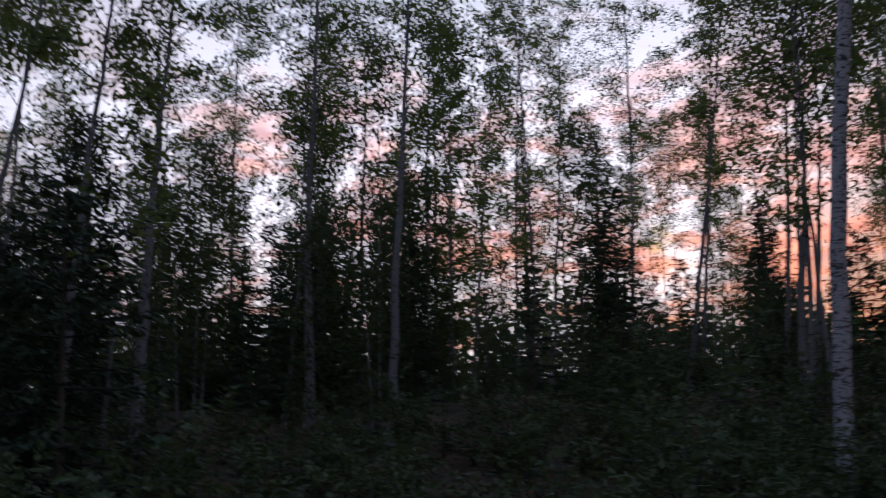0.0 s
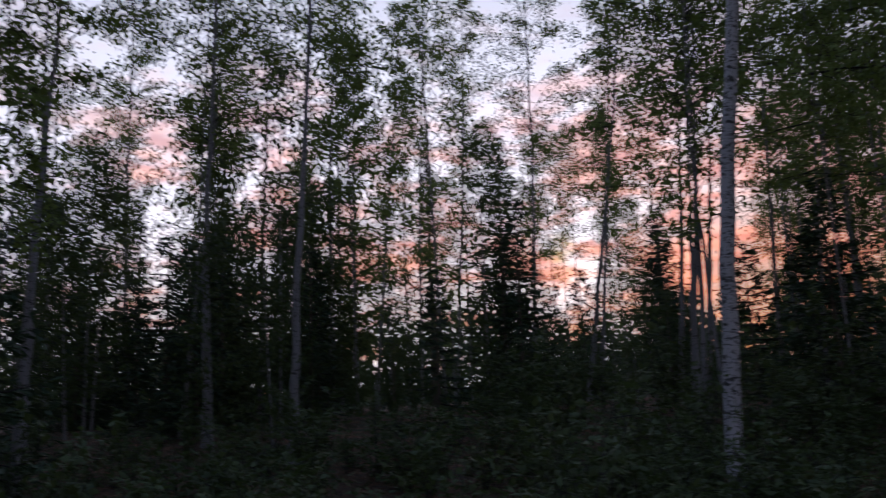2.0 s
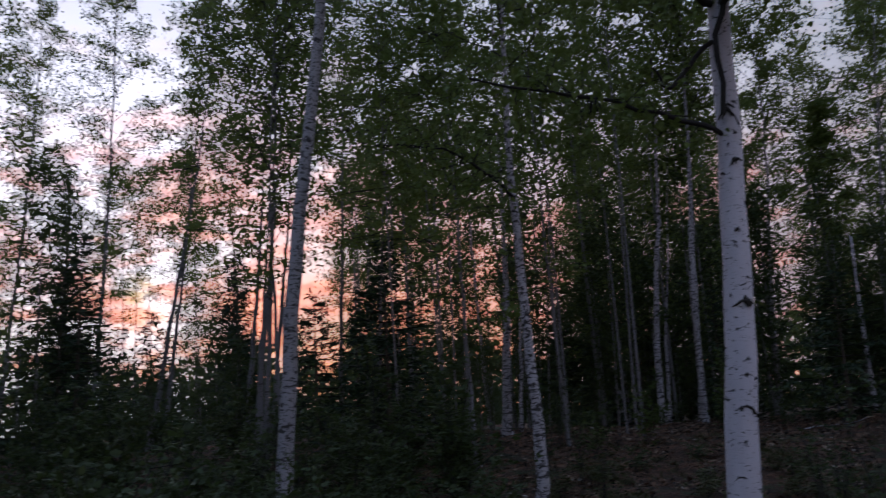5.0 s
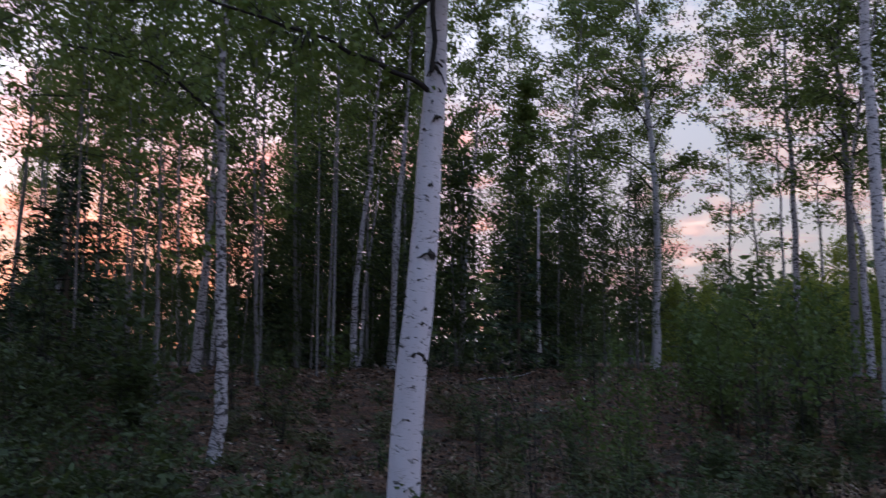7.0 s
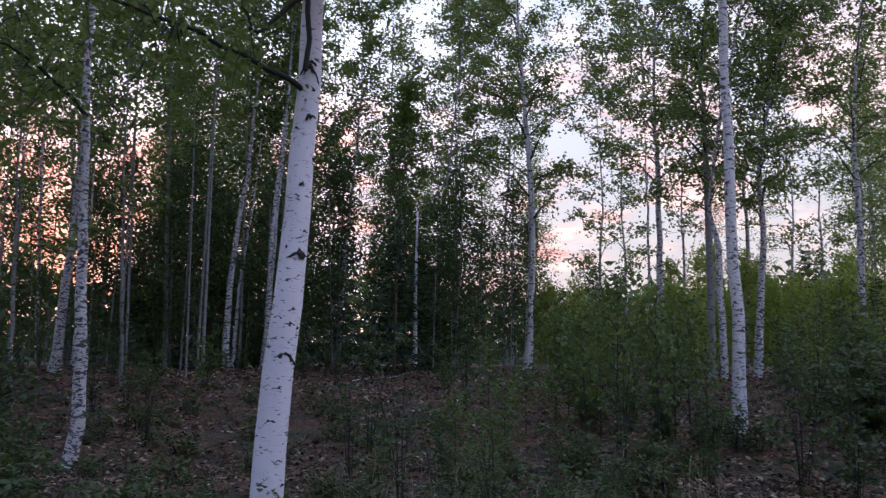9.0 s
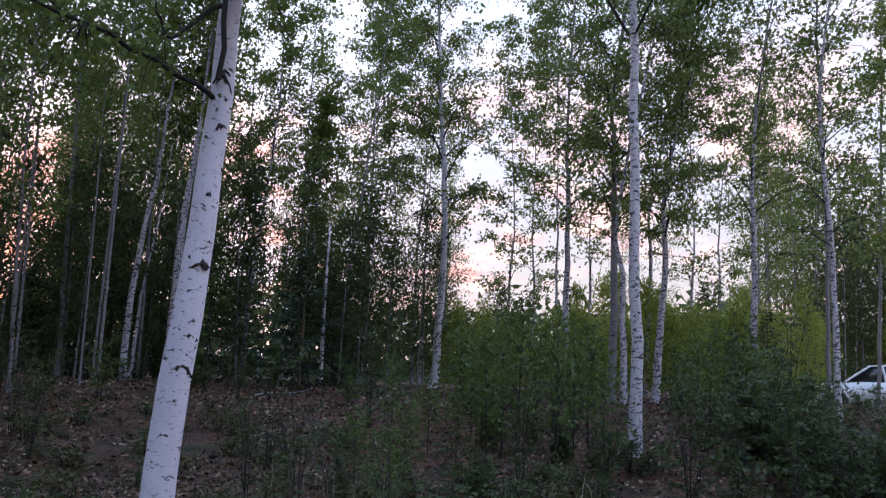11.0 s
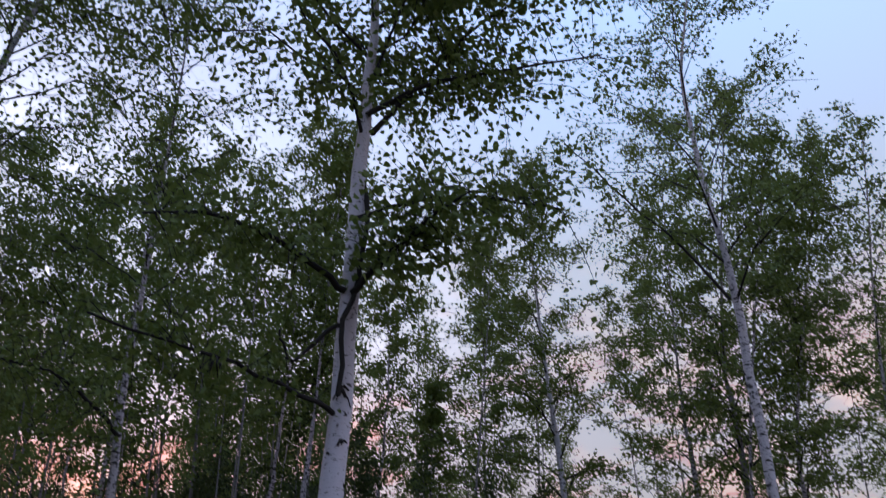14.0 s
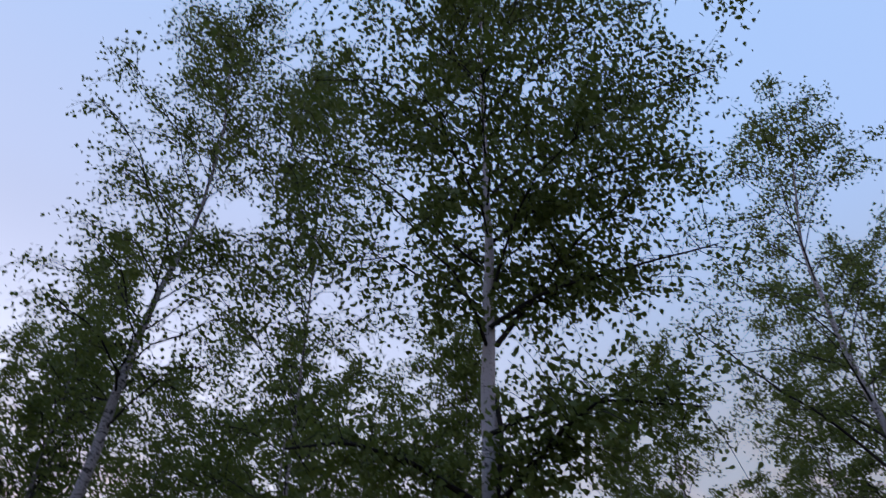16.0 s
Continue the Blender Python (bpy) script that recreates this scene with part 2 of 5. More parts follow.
def ground_material():
    m, n, b, o = material("forest_floor", 0.95)
    p = n.add("ShaderNodeNewGeometry").outputs["Position"]
    big = n.noise(p, 0.35, 4.0, 0.6)
    mid = n.noise(p, 2.6, 5.0, 0.65)
    fine = n.noise(p, 30.0, 4.0, 0.75)
    speck = n.noise(p, 75.0, 3.0, 0.8)
    litter = n.mix(n.step(fine, 0.32, 0.68), (0.040, 0.021, 0.012, 1), (0.27, 0.118, 0.062, 1))
    rust = n.step(n.noise(p, 1.1, 5.0, 0.7, 0.5), 0.50, 0.66)
    litter = n.mix(n.math("MULTIPLY", rust, 0.6), litter, (0.36, 0.145, 0.076, 1))
    litter = n.mix(n.math("MULTIPLY", n.step(speck, 0.62, 0.72), 0.7), litter, (0.42, 0.33, 0.28, 1))
    clod = n.step(n.noise(p, 9.0, 5.0, 0.75, 0.4), 0.38, 0.62)
    litter = n.mix(clod, n.mix(1.0, litter, (0.42, 0.38, 0.36, 1), "MULTIPLY"), litter)
    moss = n.mix(fine, (0.022, 0.035, 0.012, 1), (0.075, 0.088, 0.03, 1))
    c = n.mix(n.step(n.math("ADD", n.math("MULTIPLY", big, 0.6), n.math("MULTIPLY", mid, 0.4)), 0.49, 0.60), litter, moss)
    soil = n.step(n.noise(p, 2.4, 6.0, 0.75, 0.6), 0.46, 0.62)
    c = n.mix(n.math("MULTIPLY", soil, 0.6), c, (0.022, 0.015, 0.011, 1))
    n.link(c, b.inputs["Base Color"])
    bump(n, b, n.math("ADD", n.math("ADD", n.math("MULTIPLY", mid, 1.4), n.math("MULTIPLY", clod, 0.35)), n.math("MULTIPLY", fine, 0.5)), 1.0, 0.10)
    return m


GROUND = ground_material()


def simple(name, colour, rough, metal=0.0, vary=0.12):
    m, n, b, o = material(name, rough)
    p = n.add("ShaderNodeTexCoord").outputs["Object"]
    f = n.noise(p, 6.0, 4.0, 0.6)
    lo = tuple(v * (1 - vary) for v in colour)
    n.link(n.mix(f, (*lo, 1), (*colour, 1)), b.inputs["Base Color"])
    b.inputs["Metallic"].default_value = metal
    return m


def litter_material():
    m, n, b, o = material("dry_leaf", 0.9)
    geo = n.add("ShaderNodeNewGeometry").outputs["Random Per Island"]
    n.link(n.ramp(geo, [(0.0, (0.018, 0.012, 0.009)), (0.38, (0.035, 0.021, 0.014)), (0.44, (0.13, 0.07, 0.042)), (0.82, (0.19, 0.10, 0.060)), (0.87, (0.26, 0.165, 0.11)), (0.975, (0.30, 0.21, 0.155)), (1.0, (0.52, 0.46, 0.42))], smooth=False), b.inputs["Base Color"])
    return m


DRY_LEAF = litter_material()

# ---- mesh helpers ----


def ground_z(x, y):
    """The height of the forest floor: level near the walker, a low bank further in."""
    r = math.hypot(x, y)
    a = min(max((r - 8.0) / 11.0, 0.0), 1.0)
    b = min(max((r - 22.0) / 9.0, 0.0), 1.0)
    bank = 0.92 * a * a * (3 - 2 * a) - 0.35 * b * b * (3 - 2 * b)
    rough = 0.12 * noise.noise((x * 0.45, y * 0.45, 3.1)) + 0.07 * noise.noise((x * 1.5, y * 1.5, 7.7)) + 0.02 * noise.noise((x * 5.0, y * 5.0, 1.7))
    return 0.12 * min(r / 6.0, 1.0) + bank + rough * min(r / 3.0, 1.0)


class Shape:
    """Collects vertices and faces of one mesh, with texture coordinates in metres."""

    def __init__(self):
        self.v, self.f, self.uv, self.count = [], [], [], 0

    def tube(self, pts, radii, sides=8, v0=0.0, cap=True):
        pts = np.asarray(pts, float)
        n = len(pts)
        tan = np.gradient(pts, axis=0)
        tan /= np.maximum(np.linalg.norm(tan, axis=1), 1e-9)[:, None]
        ref = np.array([1.0, 0.0, 0.0]) if abs(tan[0][0]) < 0.8 else np.array([0.0, 1.0, 0.0])
        length = np.concatenate([[0], np.cumsum(np.linalg.norm(np.diff(pts, axis=0), axis=1))]) + v0
        ang = np.arange(sides) * 2 * math.pi / sides
        for i in range(n):
            a = ref - tan[i] * (ref @ tan[i])
            a /= np.linalg.norm(a)
            b = np.cross(tan[i], a)
            ring = pts[i] + radii[i] * (np.cos(ang)[:, None] * a + np.sin(ang)[:, None] * b)
            self.v.append(ring)
        base = self.count
        for i in range(n - 1):
            for k in range(sides):
                k2 = (k + 1) % sides
                self.f.append((base + i * sides + k, base + i * sides + k2, base + (i + 1) * sides + k2, base + (i + 1) * sides + k))
                w = 2 * math.pi * radii[0] / sides
                self.uv.append(((k * w, length[i]), ((k + 1) * w, length[i]), ((k + 1) * w, length[i + 1]), (k * w, length[i + 1])))
        self.count += n * sides
        if cap:
            self.v.append(pts[-1:] + tan[-1:] * radii[-1])
            for k in range(sides):
                self.f.append((base + (n - 1) * sides + k, base + (n - 1) * sides + (k + 1) % sides, self.count))
                self.uv.append(((0, 0), (0.01, 0), (0, 0.01)))
            self.count += 1

    def mesh(self, name, mat, smooth=True):
        me = bpy.data.meshes.new(name)
        me.from_pydata(np.concatenate(self.v).tolist(), [], self.f)
        layer = me.uv_layers.new(name="UVMap")
        layer.data.foreach_set("uv", np.array([c for f in self.uv for p in f for c in p], dtype=np.float32))
        if smooth:
            me.polygons.foreach_set("use_smooth", [True] * len(me.polygons))
        me.materials.append(mat)
        return me


def leaf_mesh(name, mat, pos, length, width, rng, droop=0.5, fine=False, axis=None, flat=False, single=False):
    """Many folded leaves as one mesh: two triangles each, four when fine, or one when far off."""
    n = len(pos)
    ax = rng.normal(size=(n, 3)) if axis is None else axis + 0.35 * rng.normal(size=(n, 3))
    ax[:, 2] -= droop
    ax /= np.linalg.norm(ax, axis=1)[:, None]
    side = np.cross(ax, rng.normal(size=(n, 3)) * 0.55 + (0, 0, 1.0)) if flat else np.cross(ax, rng.normal(size=(n, 3)))
    side /= np.linalg.norm(side, axis=1)[:, None]
    nor = np.cross(ax, side)
    L = (length * rng.uniform(0.6, 1.15, n))[:, None]
    Wd = (width * rng.uniform(0.7, 1.15, n))[:, None]
    if fine:
        v = np.stack([pos, pos + ax * L * 0.25 + side * Wd * 0.5 + nor * L * 0.08, pos + ax * L * 0.6 + side * Wd * 0.36 + nor * L * 0.06, pos + ax * L - nor * L * 0.06,
                      pos + ax * L * 0.6 - side * Wd * 0.36 + nor * L * 0.06, pos + ax * L * 0.25 - side * Wd * 0.5 + nor * L * 0.08], 1)
        k, tri = 6, np.array([[0, 1, 2], [0, 2, 3], [0, 3, 4], [0, 4, 5]])
    elif single:
        v = np.stack([pos, pos + ax * L + side * Wd * 0.6, pos + ax * L * 0.9 - side * Wd * 0.6], 1)
        k, tri = 3, np.array([[0, 1, 2]])
    else:
        v = np.stack([pos, pos + ax * L * 0.4 + side * Wd * 0.5 + nor * L * 0.1, pos + ax * L, pos + ax * L * 0.4 - side * Wd * 0.5 + nor * L * 0.1], 1)
        k, tri = 4, np.array([[0, 1, 2], [0, 2, 3]])
    idx = (np.arange(n)[:, None, None] * k + tri[None]).reshape(-1)
    me = bpy.data.meshes.new(name)
    me.vertices.add(n * k)
    me.vertices.foreach_set("co", v.reshape(-1).astype(np.float32))
    nf = len(idx) // 3
    me.loops.add(len(idx))
    me.loops.foreach_set("vertex_index", idx.astype(np.int32))
    me.polygons.add(nf)
    me.polygons.foreach_set("loop_start", np.arange(nf, dtype=np.int32) * 3)
    me.update(calc_edges=True)
    me.validate()
    me.materials.append(mat)
    return me


def child(name, me, parent, label=""):
    ob = new(name, me)
    ob.parent = parent
    if label:
        ob["label"] = label
    return ob


def spline(points, n):
    """n points along a smooth line through the given ones."""
    p = np.asarray(points, float)
    if len(p) == 2:
        return p[0] + (p[1] - p[0]) * np.linspace(0, 1, n)[:, None]
    ext = np.vstack([2 * p[0] - p[1], p, 2 * p[-1] - p[-2]])
    out = []
    for u in np.linspace(0, len(p) - 1, n):
        i = min(int(u), len(p) - 2)
        t = u - i
        a, b, c, d = ext[i], ext[i + 1], ext[i + 2], ext[i + 3]
        out.append(0.5 * (2 * b + (c - a) * t + (2 * a - 5 * b + 4 * c - d) * t * t + (3 * b - a - 3 * c + d) * t ** 3))
    return np.array(out)


def grow(rng, trunk, radii, start, spread, limbs, twigs, per_twig, fluff, rise=0.9, top_taper=0.45, detail=1):
    """Limbs and twigs of a birch crown: returns the limb shape and the places of the leaves."""
    wood, leaves = Shape(), []
    n = len(trunk)
    lengths = np.concatenate([[0], np.cumsum(np.linalg.norm(np.diff(trunk, axis=0), axis=1))])
    total = lengths[-1]
    turn = rng.uniform(0, 6.28)
    for k in range(limbs):
        h = start + (1 - start) * ((k + rng.uniform(0, 1)) / limbs) ** 0.9
        s = min(h, 0.985) * total
        at = np.array([np.interp(s, lengths, trunk[:, j]) for j in range(3)])
        r = float(np.interp(s, lengths, radii))
        turn += 2.4 + rng.normal() * 0.35
        u = (h - start) / (1 - start)
        reach = spread * (0.55 + 0.6 * math.sin(math.pi * min(u * 0.95 + 0.12, 1.0))) * rng.uniform(0.6, 1.15) * (1 - top_taper * u)
        out = np.array([math.cos(turn), math.sin(turn), 0.0])
        up0 = rise * rng.uniform(0.6, 1.3) * (0.7 + 0.7 * u)
        end = at + out * reach + np.array([0, 0, reach * up0 * 0.75])
        mid = at + out * reach * 0.45 + np.array([0, 0, reach * up0 * 0.62])
        pts = spline([at, mid, end], 6)
        pts[1:] += rng.normal(size=(5, 3)) * reach * 0.03
        if detail == 2:
            wood.tube(pts, np.linspace(max(r * 0.32, 0.008), 0.004, 6), 5, cap=False)
        else:
            wood.tube(pts[[0, 2, 5]], [max(r * 0.42, 0.010), max(r * 0.25, 0.008), 0.004], 3, cap=False)
        for j in range(twigs):
            q = rng.uniform(0.12, 1.0)
            b = np.array([np.interp(q, np.linspace(0, 1, 6), pts[:, c]) for c in range(3)])
            a2 = turn + rng.normal() * 1.0
            tl = reach * rng.uniform(0.22, 0.5)
            o2 = np.array([math.cos(a2), math.sin(a2), rng.uniform(-0.1, 0.6)])
            e = b + o2 * tl + np.array([0, 0, -0.35 * tl])
            m = b + o2 * tl * 0.55 + np.array([0, 0, 0.08 * tl])
            tp = spline([b, m, e], 4)
            if detail == 2:
                wood.tube(tp, [0.006, 0.005, 0.004, 0.002], 3, cap=False)
            elif detail == 1:
                wood.tube(tp[[0, 3]], [0.007, 0.003], 3, cap=False)
            m = max(2, int(per_twig * rng.uniform(0.25, 1.75)))
            g = rng.uniform(0.1, 1.08, m)
            lp = np.stack([np.interp(g, np.linspace(0, 1, 4), tp[:, c]) for c in range(3)], 1)
            leaves.append(lp + rng.normal(size=(m, 3)) * fluff * np.array([1, 1, 0.85]))
    return wood, np.concatenate(leaves)


SEED = [10]


def tree_points(points, top):
    """Trunk line in coordinates of its foot, from the forest floor to the top."""
    p = [np.array(q, float) for q in points]
    p.append(np.array(top, float))
    foot = p[0].copy()
    foot[2] = ground_z(foot[0], foot[1]) - 0.05
    p[0] = foot
    return foot, [q - foot for q in p]


def birch(points, top, radius, start=0.4, spread=1.6, limbs=34, twigs=8, per_twig=20, leaf=0.10, label="", bark=None, fine=False, fluff=0.10, rise=0.9, leaf_mat=None, group="birches of the clearing", sides=10, taper=0.45):
    """A birch whose stem runs through the given points up to its top."""
    SEED[0] += 1
    rng = np.random.default_rng(SEED[0])
    foot, p = tree_points(points, top)
    n = 22
    trunk = spline(p, n)
    trunk[1:-1, :2] += rng.normal(size=(n - 2, 2)) * 0.012
    h = np.linspace(0, 1, n)
    radii = radius * (1 - 0.93 * h ** 1.3)
    radii[0], radii[1] = radius * 1.35, radius * 1.06
    root = new("birch_tree")
    root.location = foot
    tagged(root, label or "slender white-barked birch in full summer leaf on the forest floor", "tree", group)
    stem = Shape()
    stem.tube(trunk, radii, sides)
    child("trunk", stem.mesh("trunk", bark or BARK), root, "white bark with dark scars")
    wood, leaves = grow(rng, trunk, radii, start, spread, limbs, twigs, per_twig, fluff, rise, taper, 2 if fine else 1)
    tagged(child("branchwork", wood.mesh("branchwork", TWIG), root, "thin dark limbs and twigs"), kind="stuff")
    child("crown", leaf_mesh("crown", leaf_mat or LEAF, leaves, leaf, leaf * 0.78, rng, 0.6, fine == 2, single=not fine), root, "small green leaves")
    return root


def spruce(x, y, height, spread, label="", dens=1.0, name="spruce_tree"):
    SEED[0] += 1
    rng = np.random.default_rng(SEED[0])
    root = new(name)
    root.location = (x, y, ground_z(x, y) - 0.05)
    tagged(root, label or "dark green spruce with drooping whorled boughs", "tree", "spruces of the forest")
    r0 = 0.011 * height + 0.02
    lean = rng.normal(size=2) * 0.012 * height
    trunk = spline([(0, 0, 0), (lean[0] * 0.4, lean[1] * 0.4, height * 0.5), (lean[0], lean[1], height)], 10)
    stem = Shape()
    stem.tube(trunk, r0 * (1 - 0.93 * np.linspace(0, 1, 10)), 8)
    child("trunk", stem.mesh("trunk", CONIFER_BARK), root, "scaly brown bark")
    wood, pos, axes = Shape(), [], []
    z = height * 0.06
    while z < height * 0.99:
        u = z / height
        at = np.array([np.interp(z, trunk[:, 2], trunk[:, j]) for j in range(2)] + [z])
        for k in range(5):
            a = rng.uniform(0, 6.28)
            L = spread * (1 - u) ** 0.85 * rng.uniform(0.7, 1.15) + 0.08
            o = np.array([math.cos(a), math.sin(a), 0])
            tip = at + o * L + np.array([0, 0, L * (-0.25 + 0.75 * u)])
            mid = at + o * L * 0.5 + np.array([0, 0, L * (-0.22 + 0.45 * u)])
            bp = spline([at, mid, tip], 4)
            wood.tube(bp[[0, 2, 3]], [0.014, 0.009, 0.003], 3, cap=False)
            m = max(6, int(L * 35 * dens))
            g = rng.uniform(0.12, 1.0, m)
            lp = np.stack([np.interp(g, np.linspace(0, 1, 4), bp[:, c]) for c in range(3)], 1)
            pos.append(lp + rng.normal(size=(m, 3)) * 0.02)
            sd = np.cross(o, [0, 0, 1]) * rng.choice([-1, 1], m)[:, None]
            axes.append(o * 0.6 + sd * rng.uniform(0.2, 1.0, m)[:, None])
        z += max(0.16, height * 0.022) * rng.uniform(0.8, 1.25)
    tagged(child("branchwork", wood.mesh("branchwork", TWIG), root), kind="stuff")
    child("crown", leaf_mesh("crown", NEEDLE, np.concatenate(pos), 0.17 + 0.004 * height, 0.045, rng, 0.25, False, np.concatenate(axes), single=True), root, "dark needle sprays")
    return root


def shrub_template(rng, height, spread, stems, leaves_per, leaf, mat, label, name="shrub", fine=False, twigs=7):
    root = new(name)
    tagged(root, label, "shrub", "undergrowth shrubs")
    wood, pos, axes = Shape(), [], []
    for k in range(stems):
        a = rng.uniform(0, 6.28)
        h = height * rng.uniform(0.35, 1.12)
        r = spread * rng.uniform(0.1, 1.0) * (0.45 + 0.55 * min(h / height, 1.0))
        tip = np.array([math.cos(a) * r, math.sin(a) * r, h])
        b0 = np.array([math.cos(a), math.sin(a), 0]) * 0.06 * rng.uniform(0, 1)
        line = spline([b0, tip * np.array([0.35, 0.35, 0.55]), tip], 6)
        if height < 0.5:
            wood.tube(line[[0, 3, 5]], (0.005, 0.004, 0.002), 3, cap=False)
        else:
            wood.tube(line[[0, 2, 3, 5]], np.linspace(0.008, 0.003, 4), 3, cap=False)
        for j in range(twigs):
            q = rng.uniform(0.06, 1.0) ** 0.85
            b = np.array([np.interp(q, np.linspace(0, 1, 6), line[:, c]) for c in range(3)])
            o = rng.normal(size=3)
            o[2] = abs(o[2]) * 0.6
            o /= np.linalg.norm(o)
            L = spread * rng.uniform(0.25, 0.6) * (1.15 - 0.6 * q)
            e = b + o * L
            if j % 3 == 0 and height > 0.5:
                wood.tube([b, e], [0.005, 0.002], 3, cap=False)
            g = rng.uniform(0.15, 1.1, leaves_per)[:, None]
            pos.append(b + (e - b) * g + rng.normal(size=(leaves_per, 3)) * (0.022, 0.022, 0.014))
            across = np.cross(o, (0, 0, 1.0))
            across /= max(np.linalg.norm(across), 1e-6)
            axes.append(o * 0.55 + across * rng.choice([-1.0, 1.0], leaves_per)[:, None] * rng.uniform(0.5, 1.1, leaves_per)[:, None])
    tagged(child("stemwork", wood.mesh("stemwork", TWIG), root), kind="stuff")
    child("foliage", leaf_mesh("foliage", mat, np.concatenate(pos), leaf, leaf * 0.62, rng, 0.12, fine, np.concatenate(axes), True), root)
    return root


def place(template, x, y, scale=1.0, turn=0.0, sink=0.03):
    """A scaled and turned copy of a template on the forest floor."""
    ob = copy_thing(template, pose(x, y, ground_z(x, y) - sink, 0, 0, turn))
    ob.scale = (scale * (1.0 + 0.14 * math.sin(turn)), scale * (1.0 + 0.14 * math.cos(2.3 * turn)), scale * (1.0 + 0.12 * math.sin(3.1 * turn)))
    return ob


# ---- forest floor ----


def build_ground():
    rings = [0.0] + [0.35 * 1.034 ** k for k in range(162)] + [120, 200, 400, 900, 2500]
    seg = 240
    verts, faces = [(0, 0, 0)], []
    for r in rings[1:]:
        for k in range(seg):
            a = 2 * math.pi * k / seg
            x, y = r * math.cos(a), r * math.sin(a)
            verts.append((x, y, ground_z(x, y)))
    for k in range(seg):
        faces.append((0, 1 + k, 1 + (k + 1) % seg))
    for i in range(len(rings) - 2):
        for k in range(seg):
            a, b = 1 + i * seg + k, 1 + i * seg + (k + 1) % seg
            faces.append((a, a + seg, b + seg, b))
    me = bpy.data.meshes.new("ground")
    me.from_pydata(verts, [], faces)
    me.polygons.foreach_set("use_smooth", [True] * len(faces))
    me.materials.append(GROUND)
    tagged(new("ground", me), "brown leaf-strewn forest floor with mossy patches", "forest floor", "", "structure")


build_ground()

# ---- the birches and other trees that stand apart ----
BIRCH_NEAR = birch([(5.23, 3.51, 0.12), (5.24, 3.50, 0.46), (5.29, 3.43, 1.70), (5.33, 3.36, 2.50), (5.37, 3.30, 3.68), (5.29, 3.21, 4.90), (5.33, 3.17, 6.08), (5.36, 3.11, 7.29), (5.38, 3.08, 9.16)], (5.44, 2.98, 12.90), 0.128, start=0.45, spread=2.15, taper=0.2, limbs=54, twigs=12, per_twig=44, leaf=0.076, fine=2, label='thick white-barked birch with black chevron scars in the clearing', sides=16)
BIRCH_SECOND = birch([(7.00, 7.15, 0.20), (7.02, 7.12, 0.55), (7.04, 7.10, 1.06), (7.04, 7.10, 1.66), (7.00, 7.14, 2.72), (6.97, 7.17, 4.11), (6.89, 7.11, 4.84), (6.91, 7.09, 6.45), (6.95, 7.05, 8.72)], (6.88, 6.99, 14.55), 0.083, start=0.38, spread=2.0, limbs=54, twigs=10, per_twig=23, leaf=0.078, taper=0.6, bark=BARK_ROUGH, label='white birch with a crooked stem and dense leaves beside the clearing', sides=12, fine=True)
birch([(4.41, 8.46, 0.17), (4.45, 8.44, 0.99), (4.54, 8.39, 2.48), (4.66, 8.32, 3.89), (4.86, 8.20, 5.82), (4.98, 8.14, 7.30), (5.15, 8.04, 8.60), (5.34, 7.92, 9.76), (5.45, 7.85, 11.70)], (5.30, 7.95, 14.60), 0.097, start=0.44, spread=1.8, taper=0.3, limbs=56, twigs=11, per_twig=28, leaf=0.072, bark=BARK_DULL_SHADED, label='leaning white birch with dark scars at the edge of the clearing', sides=12, fine=True)
BIRCH_TALL = birch([(12.18, 0.65, 0.44), (12.18, 0.65, 2.46), (12.18, 0.68, 4.04), (12.18, 0.67, 6.10), (12.18, 0.75, 7.50), (12.17, 0.89, 9.00), (12.16, 0.93, 10.70), (12.18, 0.69, 11.90)], (12.20, 0.35, 13.80), 0.087, start=0.45, spread=2.2, limbs=36, twigs=8, per_twig=31, label='tall white birch leaning slightly above green shrubs', leaf=0.072, bark=BARK_FLAKED)
birch([(13.03, 13.83, 1.04), (13.03, 13.83, 1.18), (13.14, 13.72, 3.56), (13.19, 13.68, 5.85)], (13.32, 13.55, 14.54), 0.134, start=0.4, spread=1.5, bark=BARK_ROUGH)
birch([(13.60, 13.98, 1.04), (13.61, 13.97, 1.23), (13.71, 13.87, 3.14), (13.74, 13.83, 5.36)], (13.85, 13.73, 13.04), 0.055, start=0.45, spread=1.2, limbs=26, bark=BARK_ROUGH)
birch([(15.50, 17.00, 1.03), (15.47, 17.02, 1.73), (15.38, 17.10, 4.23), (15.34, 17.13, 7.39)], (15.28, 17.19, 14.03), 0.070, start=0.45, bark=BARK_ROUGH)
birch([(16.02, 13.58, 1.04), (16.02, 13.58, 1.21), (15.98, 13.63, 3.20), (15.91, 13.70, 8.19)], (15.84, 13.79, 15.04), 0.080, start=0.45, bark=BARK_GREY_SHADED)
birch([(18.59, 15.18, 1.00), (18.58, 15.19, 1.17), (18.54, 15.24, 3.62), (18.52, 15.27, 6.45)], (18.48, 15.31, 14.00), 0.061, start=0.45, bark=BARK_GREY_SHADED)
birch([(15.27, 11.31, 1.04), (15.27, 11.31, 1.36), (15.29, 11.28, 2.96), (15.44, 11.07, 5.24), (15.54, 10.93, 7.47)], (15.82, 10.54, 15.04), 0.092, start=0.45, bark=BARK_ROUGH)
birch([(15.84, 11.55, 1.04), (15.86, 11.52, 1.73), (15.90, 11.46, 3.01), (16.02, 11.30, 4.58)], (16.46, 10.68, 12.04), 0.050, start=0.5, limbs=22, bark=BARK_ROUGH)
